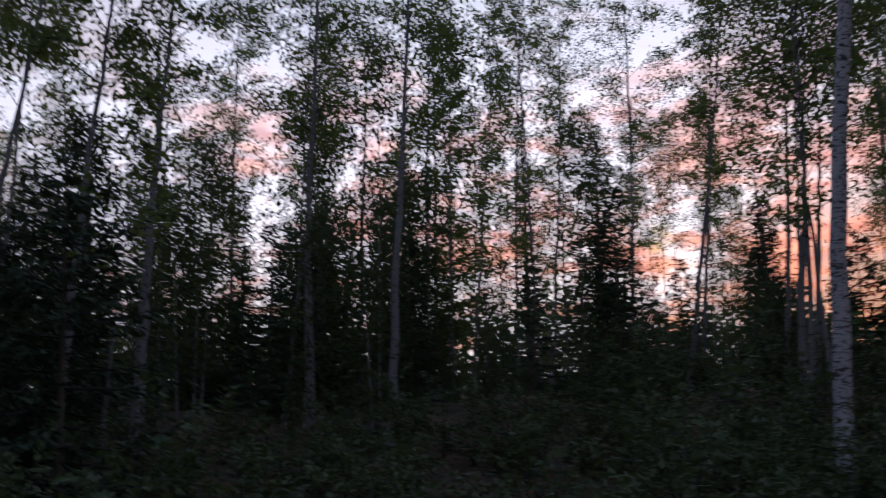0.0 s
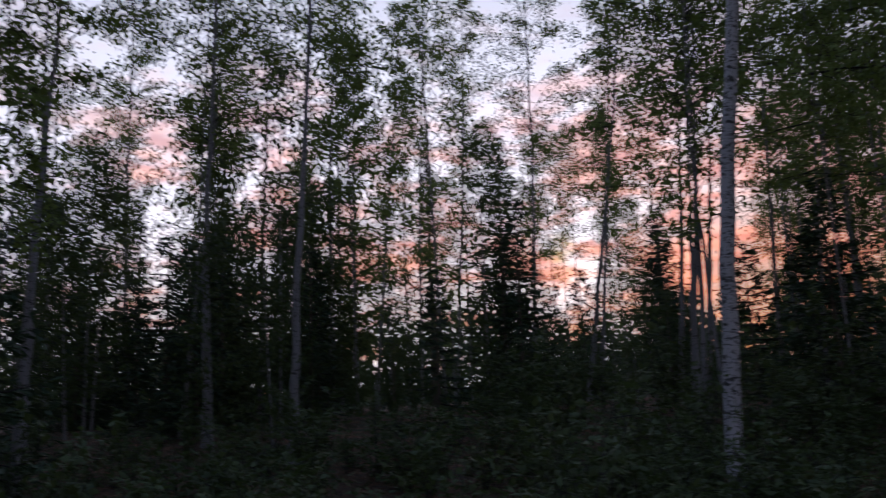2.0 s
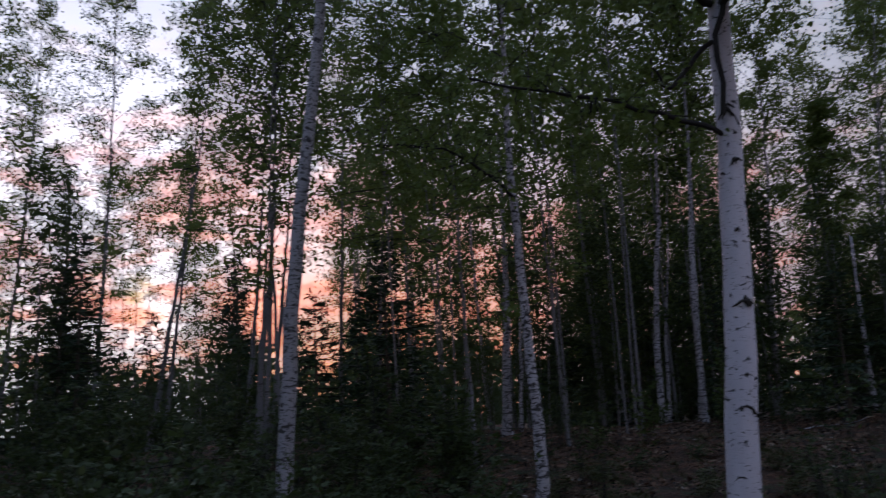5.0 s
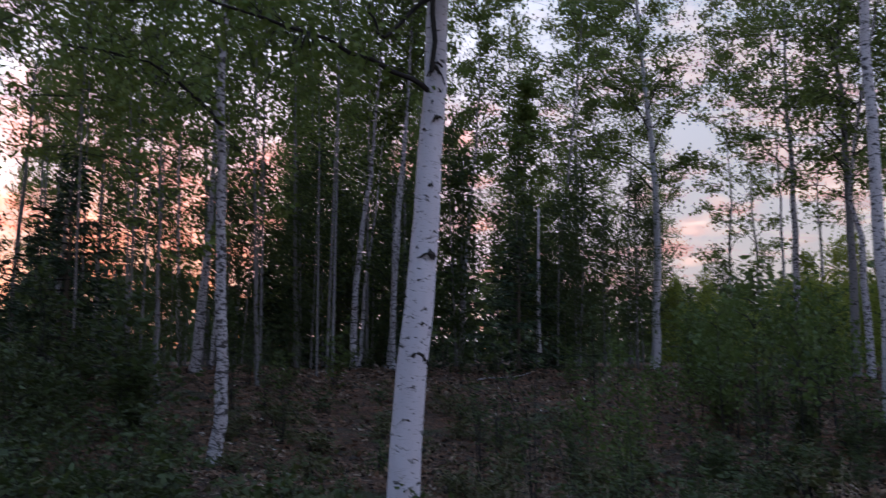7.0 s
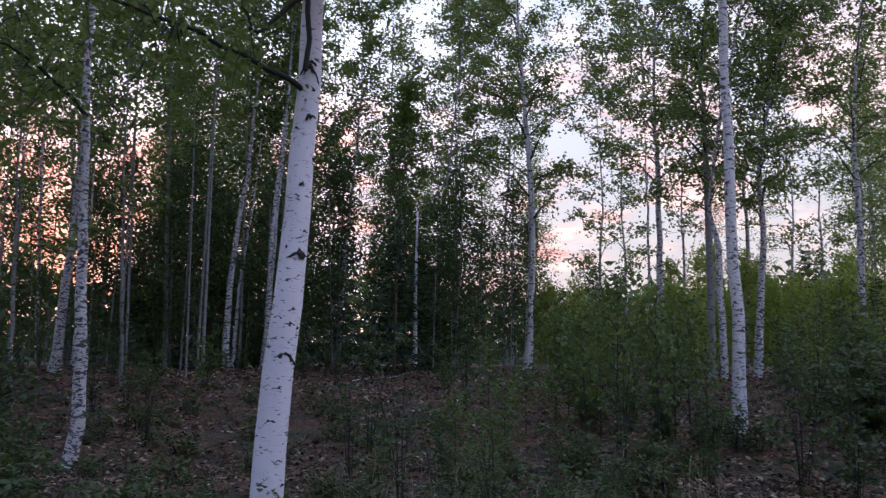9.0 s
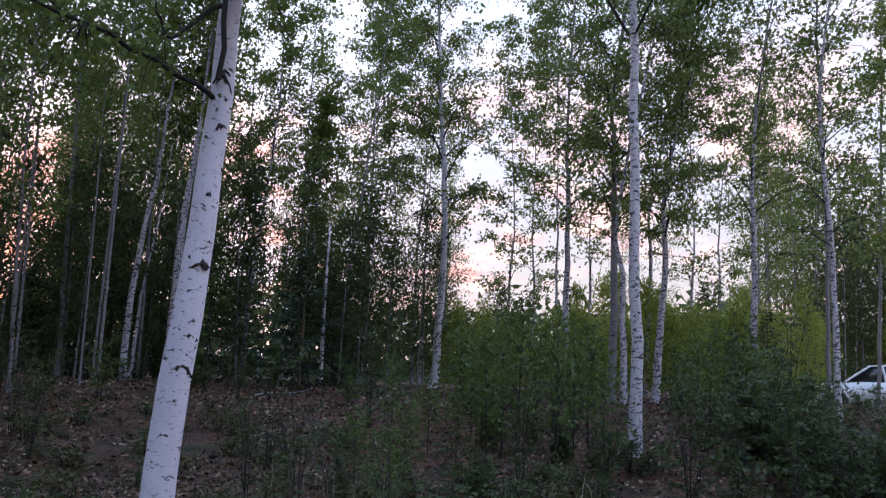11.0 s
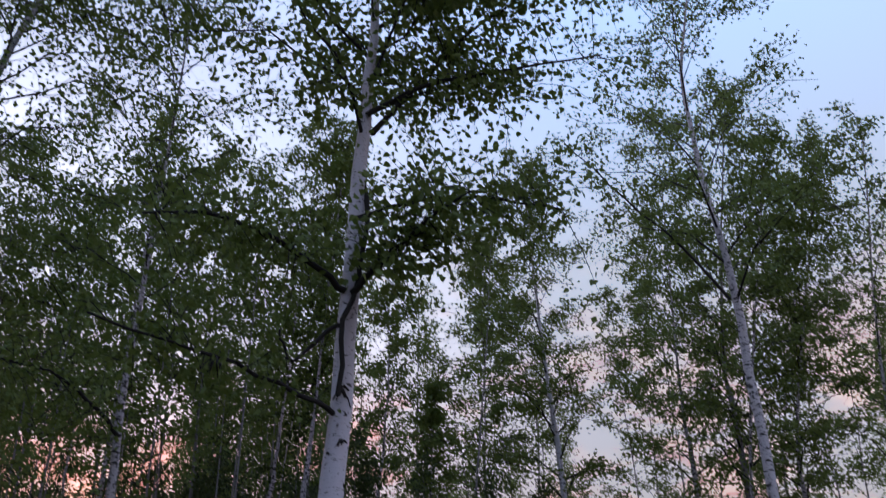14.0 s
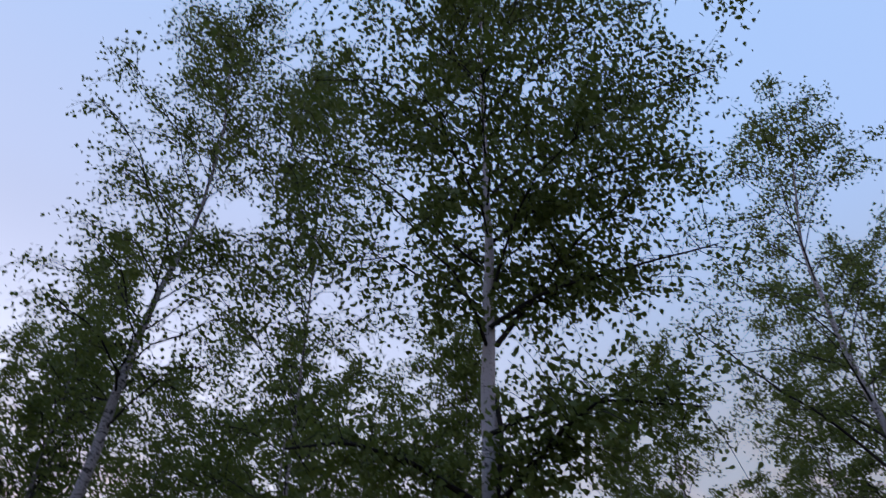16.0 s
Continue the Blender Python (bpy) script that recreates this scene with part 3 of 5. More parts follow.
birch([(15.35, 10.33, 1.03), (15.35, 10.32, 1.49), (15.37, 10.29, 4.17), (15.49, 10.12, 6.71)], (15.77, 9.70, 14.53), 0.075, start=0.45, bark=BARK_ROUGH)
birch([(20.05, 11.28, 1.03), (20.09, 11.20, 2.41), (20.14, 11.10, 4.26), (20.31, 10.79, 8.57)], (20.21, 10.81, 11.57), 0.082, leaf=0.088, per_twig=32, taper=0.35, start=0.45, bark=BARK_ROUGH)
birch([(23.27, 9.15, 0.95), (23.27, 9.15, 1.85), (23.27, 9.14, 4.88), (23.30, 9.06, 7.82)], (23.36, 8.91, 14.45), 0.064, start=0.4, bark=BARK_ROUGH)
birch([(23.77, 7.74, 0.95), (23.77, 7.73, 2.52), (23.78, 7.73, 4.71), (23.78, 7.72, 9.58)], (22.92, 9.77, 14.94), 0.057, leaf=0.088, per_twig=38, taper=0.35, start=0.4, bark=BARK_ROUGH)
birch([(20.13, 5.97, 1.04), (20.17, 5.83, 4.62), (20.13, 5.98, 7.53), (20.07, 6.17, 10.25)], (19.95, 6.28, 14.68), 0.097, leaf=0.088, per_twig=38, taper=0.35, start=0.27, spread=1.8, limbs=46, bark=BARK_BANDED)
birch([(18.82, 2.58, 1.04), (18.83, 2.57, 2.28), (18.83, 2.55, 5.54), (18.83, 2.57, 7.49)], (18.79, 2.24, 14.73), 0.087, leaf=0.085, per_twig=26, taper=0.35, start=0.28, spread=1.7, limbs=42, bark=BARK_ROUGH)
birch([(22.75, 3.39, 1.03), (22.75, 3.38, 2.44), (22.75, 3.37, 5.17), (22.75, 3.39, 6.72)], (22.74, 3.48, 13.53), 0.047, start=0.5, limbs=24, bark=BARK_ROUGH)
birch([(17.44, 1.42, 0.99), (17.44, 1.41, 1.77), (17.44, 1.39, 5.40), (17.45, 1.37, 8.01)], (17.41, 0.42, 13.79), 0.098, leaf=0.085, per_twig=31, taper=0.35, start=0.28, spread=1.9, bark=BARK_GREY_SHADED, limbs=42)
birch([(16.96, 1.12, 0.96), (16.96, 1.13, 1.12), (16.96, 1.18, 3.38), (16.96, 1.23, 5.17)], (16.92, -0.19, 12.00), 0.089, leaf=0.085, per_twig=26, taper=0.35, start=0.28, limbs=42, bark=BARK_ROUGH)
birch([(19.98, 0.88, 1.04), (19.98, 0.85, 1.80), (19.99, 0.76, 4.08), (19.99, 0.65, 6.29)], (19.88, -1.27, 13.53), 0.072, leaf=0.085, per_twig=25, taper=0.35, start=0.28, spread=1.7, limbs=42, bark=BARK_ROUGH)
birch([(17.99, 0.59, 1.02), (17.99, 0.55, 1.55), (18.00, 0.39, 3.81), (18.00, 0.29, 6.02)], (17.88, -1.15, 11.60), 0.101, leaf=0.085, per_twig=29, taper=0.35, start=0.28, spread=1.8, limbs=42, bark=BARK_ROUGH)
birch([(16.95, -1.24, 0.96), (16.95, -1.25, 1.26), (16.95, -1.29, 3.81), (16.95, -1.34, 6.46)], (16.79, -2.13, 11.86), 0.089, start=0.28, spread=1.5, limbs=32, per_twig=10, leaf=0.09, bark=BARK_ROUGH)
birch([(15.77, -2.52, 0.87), (15.77, -2.51, 1.15), (15.77, -2.47, 3.94), (15.78, -2.39, 7.29)], (15.60, -3.22, 11.55), 0.073, start=0.28, spread=1.4, limbs=36, per_twig=10, leaf=0.085, bark=BARK_ROUGH)
birch([(16.78, -2.49, 0.96), (16.78, -2.50, 1.41), (16.77, -2.54, 4.09), (16.78, -2.48, 8.59)], (16.71, -2.70, 10.55), 0.052, start=0.28, spread=1.2, bark=BARK_GREY_SHADED, leaf=0.09, limbs=32, per_twig=9)
birch([(23.49, 4.91, 1.00), (23.50, 4.89, 1.54), (23.51, 4.82, 4.23), (23.53, 4.74, 6.34)], (23.37, 5.09, 11.83), 0.055, start=0.15, spread=1.3, limbs=26, per_twig=15, bark=BARK_ROUGH)
birch([(24.63, 4.30, 0.95), (24.63, 4.30, 1.87), (24.62, 4.32, 4.33), (24.61, 4.38, 6.01)], (24.55, 4.29, 12.94), 0.057, start=0.15, spread=1.4, limbs=26, per_twig=15, bark=BARK_ROUGH)
birch([(23.85, 2.66, 1.00), (23.85, 2.64, 1.86), (23.86, 2.58, 4.19), (23.86, 2.59, 6.09)], (23.81, 2.29, 13.21), 0.055, start=0.2, spread=1.4, limbs=26, per_twig=15, bark=BARK_ROUGH)
birch([(23.00, -0.11, 1.03), (23.00, -0.13, 1.85), (23.00, -0.18, 3.99), (23.00, -0.23, 5.88)], (22.92, 0.03, 11.46), 0.053, start=0.15, spread=1.3, limbs=26, per_twig=15, bark=BARK_ROUGH)
birch([(23.99, -0.77, 1.00), (23.99, -0.81, 1.87), (23.98, -0.91, 4.07), (23.98, -0.92, 6.02)], (23.88, -1.36, 11.96), 0.055, start=0.15, spread=1.3, limbs=26, per_twig=15, bark=BARK_ROUGH)
birch([(19.06, 8.81, 1.04), (19.06, 8.81, 1.23), (19.03, 8.88, 4.61), (19.04, 8.85, 6.36)], (19.07, 8.79, 8.28), 0.064, start=0.12, spread=1.35, limbs=36, per_twig=22, leaf=0.1, label='bushy green birch with leaves down to the ground', taper=0.75, bark=BARK_ROUGH)
birch([(1.94, 22.08, 1.04), (1.98, 22.08, 3.20), (2.02, 22.07, 5.60), (2.07, 22.07, 8.40)], (2.16, 22.06, 10.95), 0.062, start=0.12, spread=1.2, limbs=46, per_twig=17, leaf=0.1, label='narrow dense dark green tree among thin birches', taper=0.4, bark=BARK_ROUGH)
birch([(9.17, 10.58, 0.64), (9.15, 10.60, 1.63), (9.12, 10.62, 3.31), (9.09, 10.65, 5.48)], (9.05, 10.68, 9.24), 0.039, start=0.25, spread=1.5, limbs=30, per_twig=13, bark=BARK_GREY_SHADED)
birch([(11.73, 10.89, 0.87), (11.71, 10.91, 1.67), (11.66, 10.96, 3.69), (11.62, 11.00, 6.29)], (11.57, 11.05, 10.27), 0.041, start=0.25, spread=1.5, limbs=28, per_twig=13, bark=BARK_GREY_SHADED)
birch([(18.28, 7.88, 1.04), (18.31, 7.80, 1.86), (18.43, 7.50, 4.97), (18.55, 7.18, 8.24)], (18.71, 6.77, 13.54), 0.046, start=0.25, spread=1.5, limbs=30, per_twig=14, bark=BARK_GREY_SHADED)
birch([(26.46, -5.20, 0.84), (26.44, -5.29, 2.96), (26.41, -5.45, 7.21), (26.38, -5.63, 12.46)], (26.37, -5.68, 14.34), 0.058, start=0.25, spread=2.0, limbs=36, per_twig=18, leaf=0.13, bark=BARK_GREY_SHADED)
birch([(25.34, -5.70, 0.90), (25.31, -5.82, 2.91), (25.25, -6.07, 6.94), (25.18, -6.37, 11.88)], (25.15, -6.49, 14.40), 0.056, start=0.25, spread=2.0, limbs=34, per_twig=16, leaf=0.13, bark=BARK_GREY_SHADED)
birch([(21.24, 8.81, 1.03), (21.24, 8.81, 1.82), (21.24, 8.81, 4.14), (21.25, 8.79, 5.71)], (20.98, 9.23, 9.14), 0.047, start=0.1, spread=1.35, limbs=28, per_twig=9, bark=BARK_GREY_SHADED)
birch([(22.60, 8.08, 1.00), (22.60, 8.08, 1.84), (22.61, 8.06, 4.26), (22.62, 8.03, 5.90)], (22.43, 8.32, 8.74), 0.049, start=0.1, spread=1.35, limbs=28, per_twig=9, bark=BARK_GREY_SHADED)
birch([(6.17, 11.49, 0.52), (6.13, 11.51, 1.88), (6.09, 11.54, 3.54), (6.05, 11.56, 5.29)], (6.25, 11.46, 9.60), 0.038, start=0.3, spread=1.6, limbs=36, per_twig=18, leaf=0.085, bark=BARK_GREY_SHADED)
birch([(-4.26, 11.55, 0.42), (-4.20, 11.57, 1.54), (-4.12, 11.59, 2.93), (-3.96, 11.64, 5.02), (-3.78, 11.70, 6.93)], (-3.24, 11.86, 13.92), 0.071, start=0.35, spread=1.7, limbs=40, bark=BARK_GREY_SHADED, leaf=0.078, twigs=9, per_twig=22)
birch([(-3.36, 11.82, 0.42), (-3.30, 11.83, 1.88), (-3.23, 11.85, 3.72), (-3.12, 11.88, 5.34), (-3.01, 11.90, 7.04)], (-2.62, 11.99, 14.42), 0.071, start=0.35, spread=1.6, bark=BARK_GREY_SHADED, leaf=0.078, twigs=9, per_twig=22, limbs=36)
birch([(-4.14, 8.39, 0.15), (-4.16, 8.38, 2.34), (-4.17, 8.37, 3.32), (-4.08, 8.41, 4.59), (-3.98, 8.46, 5.63)], (-3.40, 8.72, 13.15), 0.080, start=0.35, spread=1.6, bark=BARK_GREY_SHADED, leaf=0.078, twigs=9, per_twig=22)
birch([(-1.79, 16.14, 0.89), (-1.68, 16.15, 1.96), (-1.58, 16.15, 3.01), (-1.49, 16.16, 4.52)], (-1.11, 16.19, 12.89), 0.061, start=0.4, bark=BARK_GREY_SHADED, leaf=0.078, twigs=9, per_twig=22, limbs=24)
birch([(-1.28, 15.17, 0.78), (-1.29, 15.17, 1.83), (-1.30, 15.17, 4.02), (-1.17, 15.18, 7.52)], (-0.93, 15.19, 15.28), 0.093, start=0.33, spread=1.6, limbs=40, bark=BARK_GREY_SHADED, leaf=0.078, twigs=9, per_twig=22)
birch([(0.05, 13.20, 0.53), (0.12, 13.19, 1.75), (0.23, 13.19, 3.94), (0.46, 13.18, 7.71)], (0.82, 13.16, 15.03), 0.077, start=0.38, spread=1.5, limbs=36, bark=BARK_GREY_SHADED, leaf=0.078, twigs=9, per_twig=22)
birch([(7.95, 20.55, 1.04), (8.14, 20.47, 2.95), (8.38, 20.36, 5.52), (8.61, 20.27, 8.17)], (8.99, 20.10, 13.54), 0.065, start=0.35, spread=1.5, bark=BARK_GREY_SHADED, leaf=0.078, twigs=9, per_twig=22)
birch([(6.40, 12.50, 0.65), (6.50, 12.44, 3.37), (6.56, 12.41, 4.82), (6.63, 12.37, 7.15)], (6.75, 12.31, 12.15), 0.046, start=0.42, spread=1.6, bark=BARK_GREY_SHADED, leaf=0.078, twigs=8, per_twig=18, limbs=26)
birch([(7.90, 15.10, 0.96), (8.12, 14.98, 3.76), (8.22, 14.92, 4.81), (8.33, 14.86, 6.49)], (8.63, 14.69, 11.96), 0.050, start=0.4, bark=BARK_GREY_SHADED, leaf=0.078, twigs=9, per_twig=22)
birch([(10.70, 16.93, 1.04), (10.79, 16.86, 4.14), (10.86, 16.82, 6.21), (10.95, 16.76, 8.79)], (11.07, 16.68, 13.04), 0.053, start=0.35, bark=BARK_GREY_SHADED, leaf=0.078, twigs=9, per_twig=22)
birch([(10.26, 14.81, 1.02), (10.31, 14.77, 2.42), (10.41, 14.70, 4.60), (10.48, 14.64, 6.10)], (10.73, 14.46, 12.02), 0.053, start=0.3, spread=1.5, bark=BARK_GREY_SHADED, leaf=0.078, twigs=9, per_twig=22)
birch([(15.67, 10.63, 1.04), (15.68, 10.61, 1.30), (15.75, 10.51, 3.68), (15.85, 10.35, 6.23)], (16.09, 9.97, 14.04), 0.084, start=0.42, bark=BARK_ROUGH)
birch([(13.29, 17.54, 1.04), (13.30, 17.53, 3.65), (13.30, 17.53, 5.90), (13.31, 17.52, 7.76)], (13.33, 17.51, 12.04), 0.058, start=0.35, spread=1.4, bark=BARK_GREY_SHADED, leaf=0.078, twigs=9, per_twig=22)
birch([(-3.68, 21.95, 1.04), (-3.66, 21.95, 4.46), (-3.65, 21.95, 7.14), (-3.60, 21.96, 9.45)], (-3.53, 21.97, 13.54), 0.058, start=0.3, bark=BARK_GREY_SHADED, leaf=0.078, twigs=9, per_twig=22)
birch([(-0.44, 20.20, 1.04), (-0.36, 20.20, 3.90), (-0.31, 20.20, 5.97), (-0.16, 20.20, 8.83)], (0.04, 20.20, 13.54), 0.053, start=0.3, bark=BARK_GREY_SHADED, leaf=0.078, twigs=9, per_twig=22)
birch([(7.01, 23.00, 0.99), (7.18, 22.95, 4.44), (7.32, 22.90, 7.36), (7.39, 22.88, 10.74)], (7.46, 22.85, 14.99), 0.064, start=0.3, spread=1.8, bark=BARK_GREY_SHADED, leaf=0.078, twigs=9, per_twig=22, limbs=40)
birch([(5.55, 26.55, 0.83), (5.85, 26.48, 4.92), (6.10, 26.42, 8.26), (6.27, 26.38, 11.72)], (6.41, 26.34, 15.33), 0.064, start=0.3, spread=1.8, bark=BARK_GREY_SHADED, leaf=0.078, twigs=9, per_twig=22, limbs=40)
birch([(7.16, 14.31, 0.87), (7.30, 14.24, 3.06), (7.38, 14.20, 4.27), (7.45, 14.16, 5.62)], (7.81, 13.96, 13.37), 0.050, start=0.42, spread=1.5, bark=BARK_GREY_SHADED, leaf=0.078, twigs=8, per_twig=18, limbs=26)
birch([(-4.81, 10.28, 0.31), (-4.77, 10.29, 1.35), (-4.73, 10.31, 2.51), (-4.61, 10.37, 3.87), (-4.36, 10.47, 5.70)], (-3.59, 10.78, 12.81), 0.071, bark=BARK_GREY_SHADED, start=0.4, spread=1.2, limbs=28, leaf=0.088, per_twig=20)
birch([(-6.24, 12.92, 0.67), (-6.19, 12.95, 2.37), (-6.15, 12.97, 3.81), (-6.04, 13.01, 5.85)], (-5.75, 13.14, 12.67), 0.054, bark=BARK_GREY_SHADED, start=0.4, spread=1.2, limbs=28, leaf=0.088, per_twig=20)
birch([(-6.21, 14.03, 0.79), (-6.13, 14.06, 2.14), (-6.03, 14.11, 3.97), (-5.91, 14.15, 6.20)], (-5.63, 14.27, 12.79), 0.058, bark=BARK_GREY_SHADED, start=0.4, spread=1.2, limbs=28, leaf=0.088, per_twig=20)
birch([(-3.23, 9.80, 0.22), (-3.16, 9.82, 1.14), (-3.10, 9.84, 2.06), (-3.05, 9.85, 2.63)], (-2.86, 9.91, 5.22), 0.027, bark=BARK_GREY_SHADED, start=0.5, spread=0.7, limbs=14, leaf=0.08, per_twig=10)
birch([(-3.53, 12.83, 0.54), (-3.51, 12.84, 1.87), (-3.48, 12.84, 2.94), (-3.43, 12.85, 4.94)], (-3.25, 12.90, 13.54), 0.058, bark=BARK_GREY_SHADED, start=0.4, spread=1.2, limbs=28, leaf=0.088, per_twig=20)
birch([(-1.86, 18.16, 1.02), (-1.77, 18.17, 2.16), (-1.61, 18.18, 4.08), (-1.37, 18.20, 6.57)], (-0.84, 18.23, 13.52), 0.053, bark=BARK_GREY_SHADED, start=0.4, spread=1.2, limbs=28, leaf=0.088, per_twig=20)
birch([(2.68, 24.04, 0.99), (3.01, 23.99, 4.59), (3.19, 23.97, 6.56), (3.43, 23.93, 8.76)], (3.81, 23.87, 12.99), 0.057, bark=BARK_GREY_SHADED, start=0.4, spread=1.2, limbs=28, leaf=0.088, per_twig=20)
birch([(6.95, 18.83, 1.04), (7.27, 18.69, 3.36), (7.60, 18.56, 5.53), (7.97, 18.39, 8.16)], (8.64, 18.10, 14.04), 0.065, bark=BARK_GREY_SHADED, start=0.4, spread=1.2, limbs=28, leaf=0.088, per_twig=20)
birch([(6.72, 13.45, 0.77), (6.87, 13.37, 2.73), (7.00, 13.30, 4.48), (7.13, 13.22, 6.20)], (7.58, 12.97, 13.77), 0.046, bark=BARK_GREY_SHADED, start=0.4, spread=1.2, limbs=28, leaf=0.088, per_twig=20)
birch([(8.83, 17.99, 1.04), (8.99, 17.90, 3.16), (9.17, 17.81, 5.52), (9.29, 17.75, 7.84)], (9.52, 17.62, 13.54), 0.065, bark=BARK_GREY_SHADED, start=0.4, spread=1.2, limbs=28, leaf=0.088, per_twig=20)

# spruces
spruce(6.65, 35.51, 12.6, 1.10, label='tall far spruce with a thin ragged top')
spruce(7.41, 27.06, 9.4, 1.00)
spruce(-0.82, 24.20, 6.2, 1.00)
spruce(6.32, 21.12, 3.8, 1.20)
spruce(-4.84, 14.51, 5.5, 1.20, label='dark spruce between birch stems')
spruce(-2.77, 26.09, 5.0, 0.90)
spruce(13.07, 27.01, 6.5, 1.30)
spruce(-6.69, 27.47, 7.2, 0.90)
spruce(11.26, 23.49, 5.8, 1.40)
spruce(13.87, 19.60, 4.6, 1.40)
spruce(16.65, 14.32, 2.6, 1.20)
spruce(16.25, 7.74, 2.9, 1.30, label='dense young spruce behind the clearing')
spruce(18.39, 7.86, 2.5, 1.20)
spruce(25.99, -0.55, 3.6, 1.00)
spruce(16.17, 14.92, 2.5, 1.20)
spruce(-5.34, 13.28, 4.2, 1.90)
spruce(-4.90, 10.21, 3.4, 1.80)
spruce(-4.72, 7.68, 3.0, 1.5)
# the next three are unseen, added to shade the undergrowth on the left
spruce(-5.92, 4.88, 9.0, 2.1)
spruce(-5.12, 2.28, 8.5, 2.0)
spruce(-7.72, 6.68, 9.5, 2.2)
spruce(-3.42, 9.28, 3.6, 1.7)
spruce(-4.02, 9.50, 2.6, 1.50)
spruce(19.79, 15.19, 5.9, 1.60)
spruce(-4.52, 29.91, 7.9, 0.90)
spruce(9.29, 13.07, 4.1, 1.50)
spruce(10.28, 17.21, 3.6, 1.30)


# ---- the near birch: its great limbs and the scars of its bark ----


def limb(root, points, r0, r1, label="", leaves=0, seed=1, spread=0.5, leaf=0.066):
    """A thick limb through world points, with hanging leaves along its outer part."""
    rng = np.random.default_rng(seed)
    p = spline([np.array(q, float) - np.array(root.location) for q in points], 12)
    p[1:] += rng.normal(size=(11, 3)) * 0.008
    s = Shape()
    s.tube(p, np.linspace(r0, r1, 12), 8)
    ob = child("limb", s.mesh("limb", TWIG), root, label or "dark crooked limb")
    if leaves:
        wood, pos = Shape(), []
        for k in range(leaves // 22):
            g = rng.uniform(0.3, 1.0)
            b = np.array([np.interp(g, np.linspace(0, 1, 12), p[:, c]) for c in range(3)])
            o = rng.normal(size=3)
            o *= spread * rng.uniform(0.35, 1.0) / np.linalg.norm(o)
            e = b + o + np.array([0, 0, -0.05])
            wood.tube([b, (b + e) / 2 + (0, 0, 0.06), e], [0.005, 0.004, 0.002], 3, cap=False)
            q = rng.uniform(0.15, 1.1, 22)[:, None]
            pos.append(b + (e - b) * q + rng.normal(size=(22, 3)) * 0.09)
        tagged(child("twigwork", wood.mesh("twigwork", TWIG), ob), kind="stuff")
        tagged(child("leafage", leaf_mesh("leafage", LEAF, np.concatenate(pos), leaf, leaf * 0.78, rng, 0.6, True), ob), kind="stuff")
    return ob


limb(BIRCH_NEAR, [(5.20, 3.24, 3.56), (5.18, 3.22, 3.91), (5.18, 3.20, 4.19), (5.22, 3.12, 4.46), (5.26, 3.10, 4.77), (5.29, 3.08, 5.10), (5.31, 3.12, 5.40), (5.30, 3.22, 5.64)], 0.020, 0.024, "black forked limb growing along the stem", 0, 3)
limb(BIRCH_NEAR, [(5.34, 3.31, 3.43), (5.12, 3.40, 3.52), (4.85, 3.61, 3.63), (4.49, 3.82, 3.73), (4.16, 3.97, 3.76), (3.58, 4.17, 3.82)], 0.022, 0.009, "", 700, 4, 0.5)
limb(BIRCH_NEAR, [(5.23, 3.16, 4.40), (5.20, 3.02, 4.50), (5.19, 2.84, 4.64), (5.17, 2.66, 4.73), (5.06, 2.42, 4.83), (5.01, 2.03, 4.94)], 0.032, 0.010, "", 1200, 5, 0.75, 0.075)
limb(BIRCH_NEAR, [(5.24, 3.24, 4.44), (5.09, 3.30, 4.52), (4.79, 3.47, 4.67), (4.53, 3.65, 4.77), (4.22, 3.87, 4.79), (3.84, 4.11, 4.66)], 0.030, 0.010, "", 1100, 6, 0.6)
limb(BIRCH_NEAR, [(5.39, 3.12, 6.02), (5.71, 2.82, 6.67), (5.82, 2.31, 7.23), (5.93, 1.64, 7.64)], 0.030, 0.008, "", 1100, 7, 0.65)
limb(BIRCH_NEAR, [(5.55, 3.12, 8.06), (5.89, 2.64, 8.68), (6.27, 1.88, 9.30), (6.60, 0.72, 9.53)], 0.026, 0.008, "", 2000, 11, 0.85)
limb(BIRCH_NEAR, [(5.27, 3.11, 6.14), (5.45, 2.64, 6.43), (5.71, 2.00, 6.57), (5.94, 1.10, 6.63)], 0.026, 0.008, "", 1150, 12, 0.95)
limb(BIRCH_NEAR, [(5.43, 3.12, 7.27), (5.65, 2.68, 7.66), (6.02, 2.02, 8.07), (6.35, 1.08, 8.13)], 0.024, 0.008, "", 1500, 14, 0.95)
limb(BIRCH_NEAR, [(5.79, 3.09, 9.75), (6.02, 2.60, 10.40), (6.37, 1.89, 11.07), (6.67, 0.95, 11.28)], 0.02, 0.007, "", 1100, 15, 0.85)
limb(BIRCH_NEAR, [(5.19, 3.14, 5.05), (5.31, 2.70, 5.17), (5.55, 2.15, 5.20), (5.75, 1.50, 5.03)], 0.024, 0.008, "", 1300, 13, 0.8)
limb(BIRCH_NEAR, [(5.26, 3.29, 4.16), (5.12, 3.40, 4.01), (4.95, 3.47, 3.79), (4.86, 3.51, 3.87), (4.79, 3.53, 4.00)], 0.020, 0.008, "dead hooked limb", 0, 16)
limb(BIRCH_SECOND, [(6.94, 7.13, 4.07), (6.69, 7.16, 4.26), (6.39, 7.17, 4.39), (5.86, 7.22, 4.55), (5.11, 7.41, 4.50)], 0.026, 0.010, "", 1300, 8, 0.85)
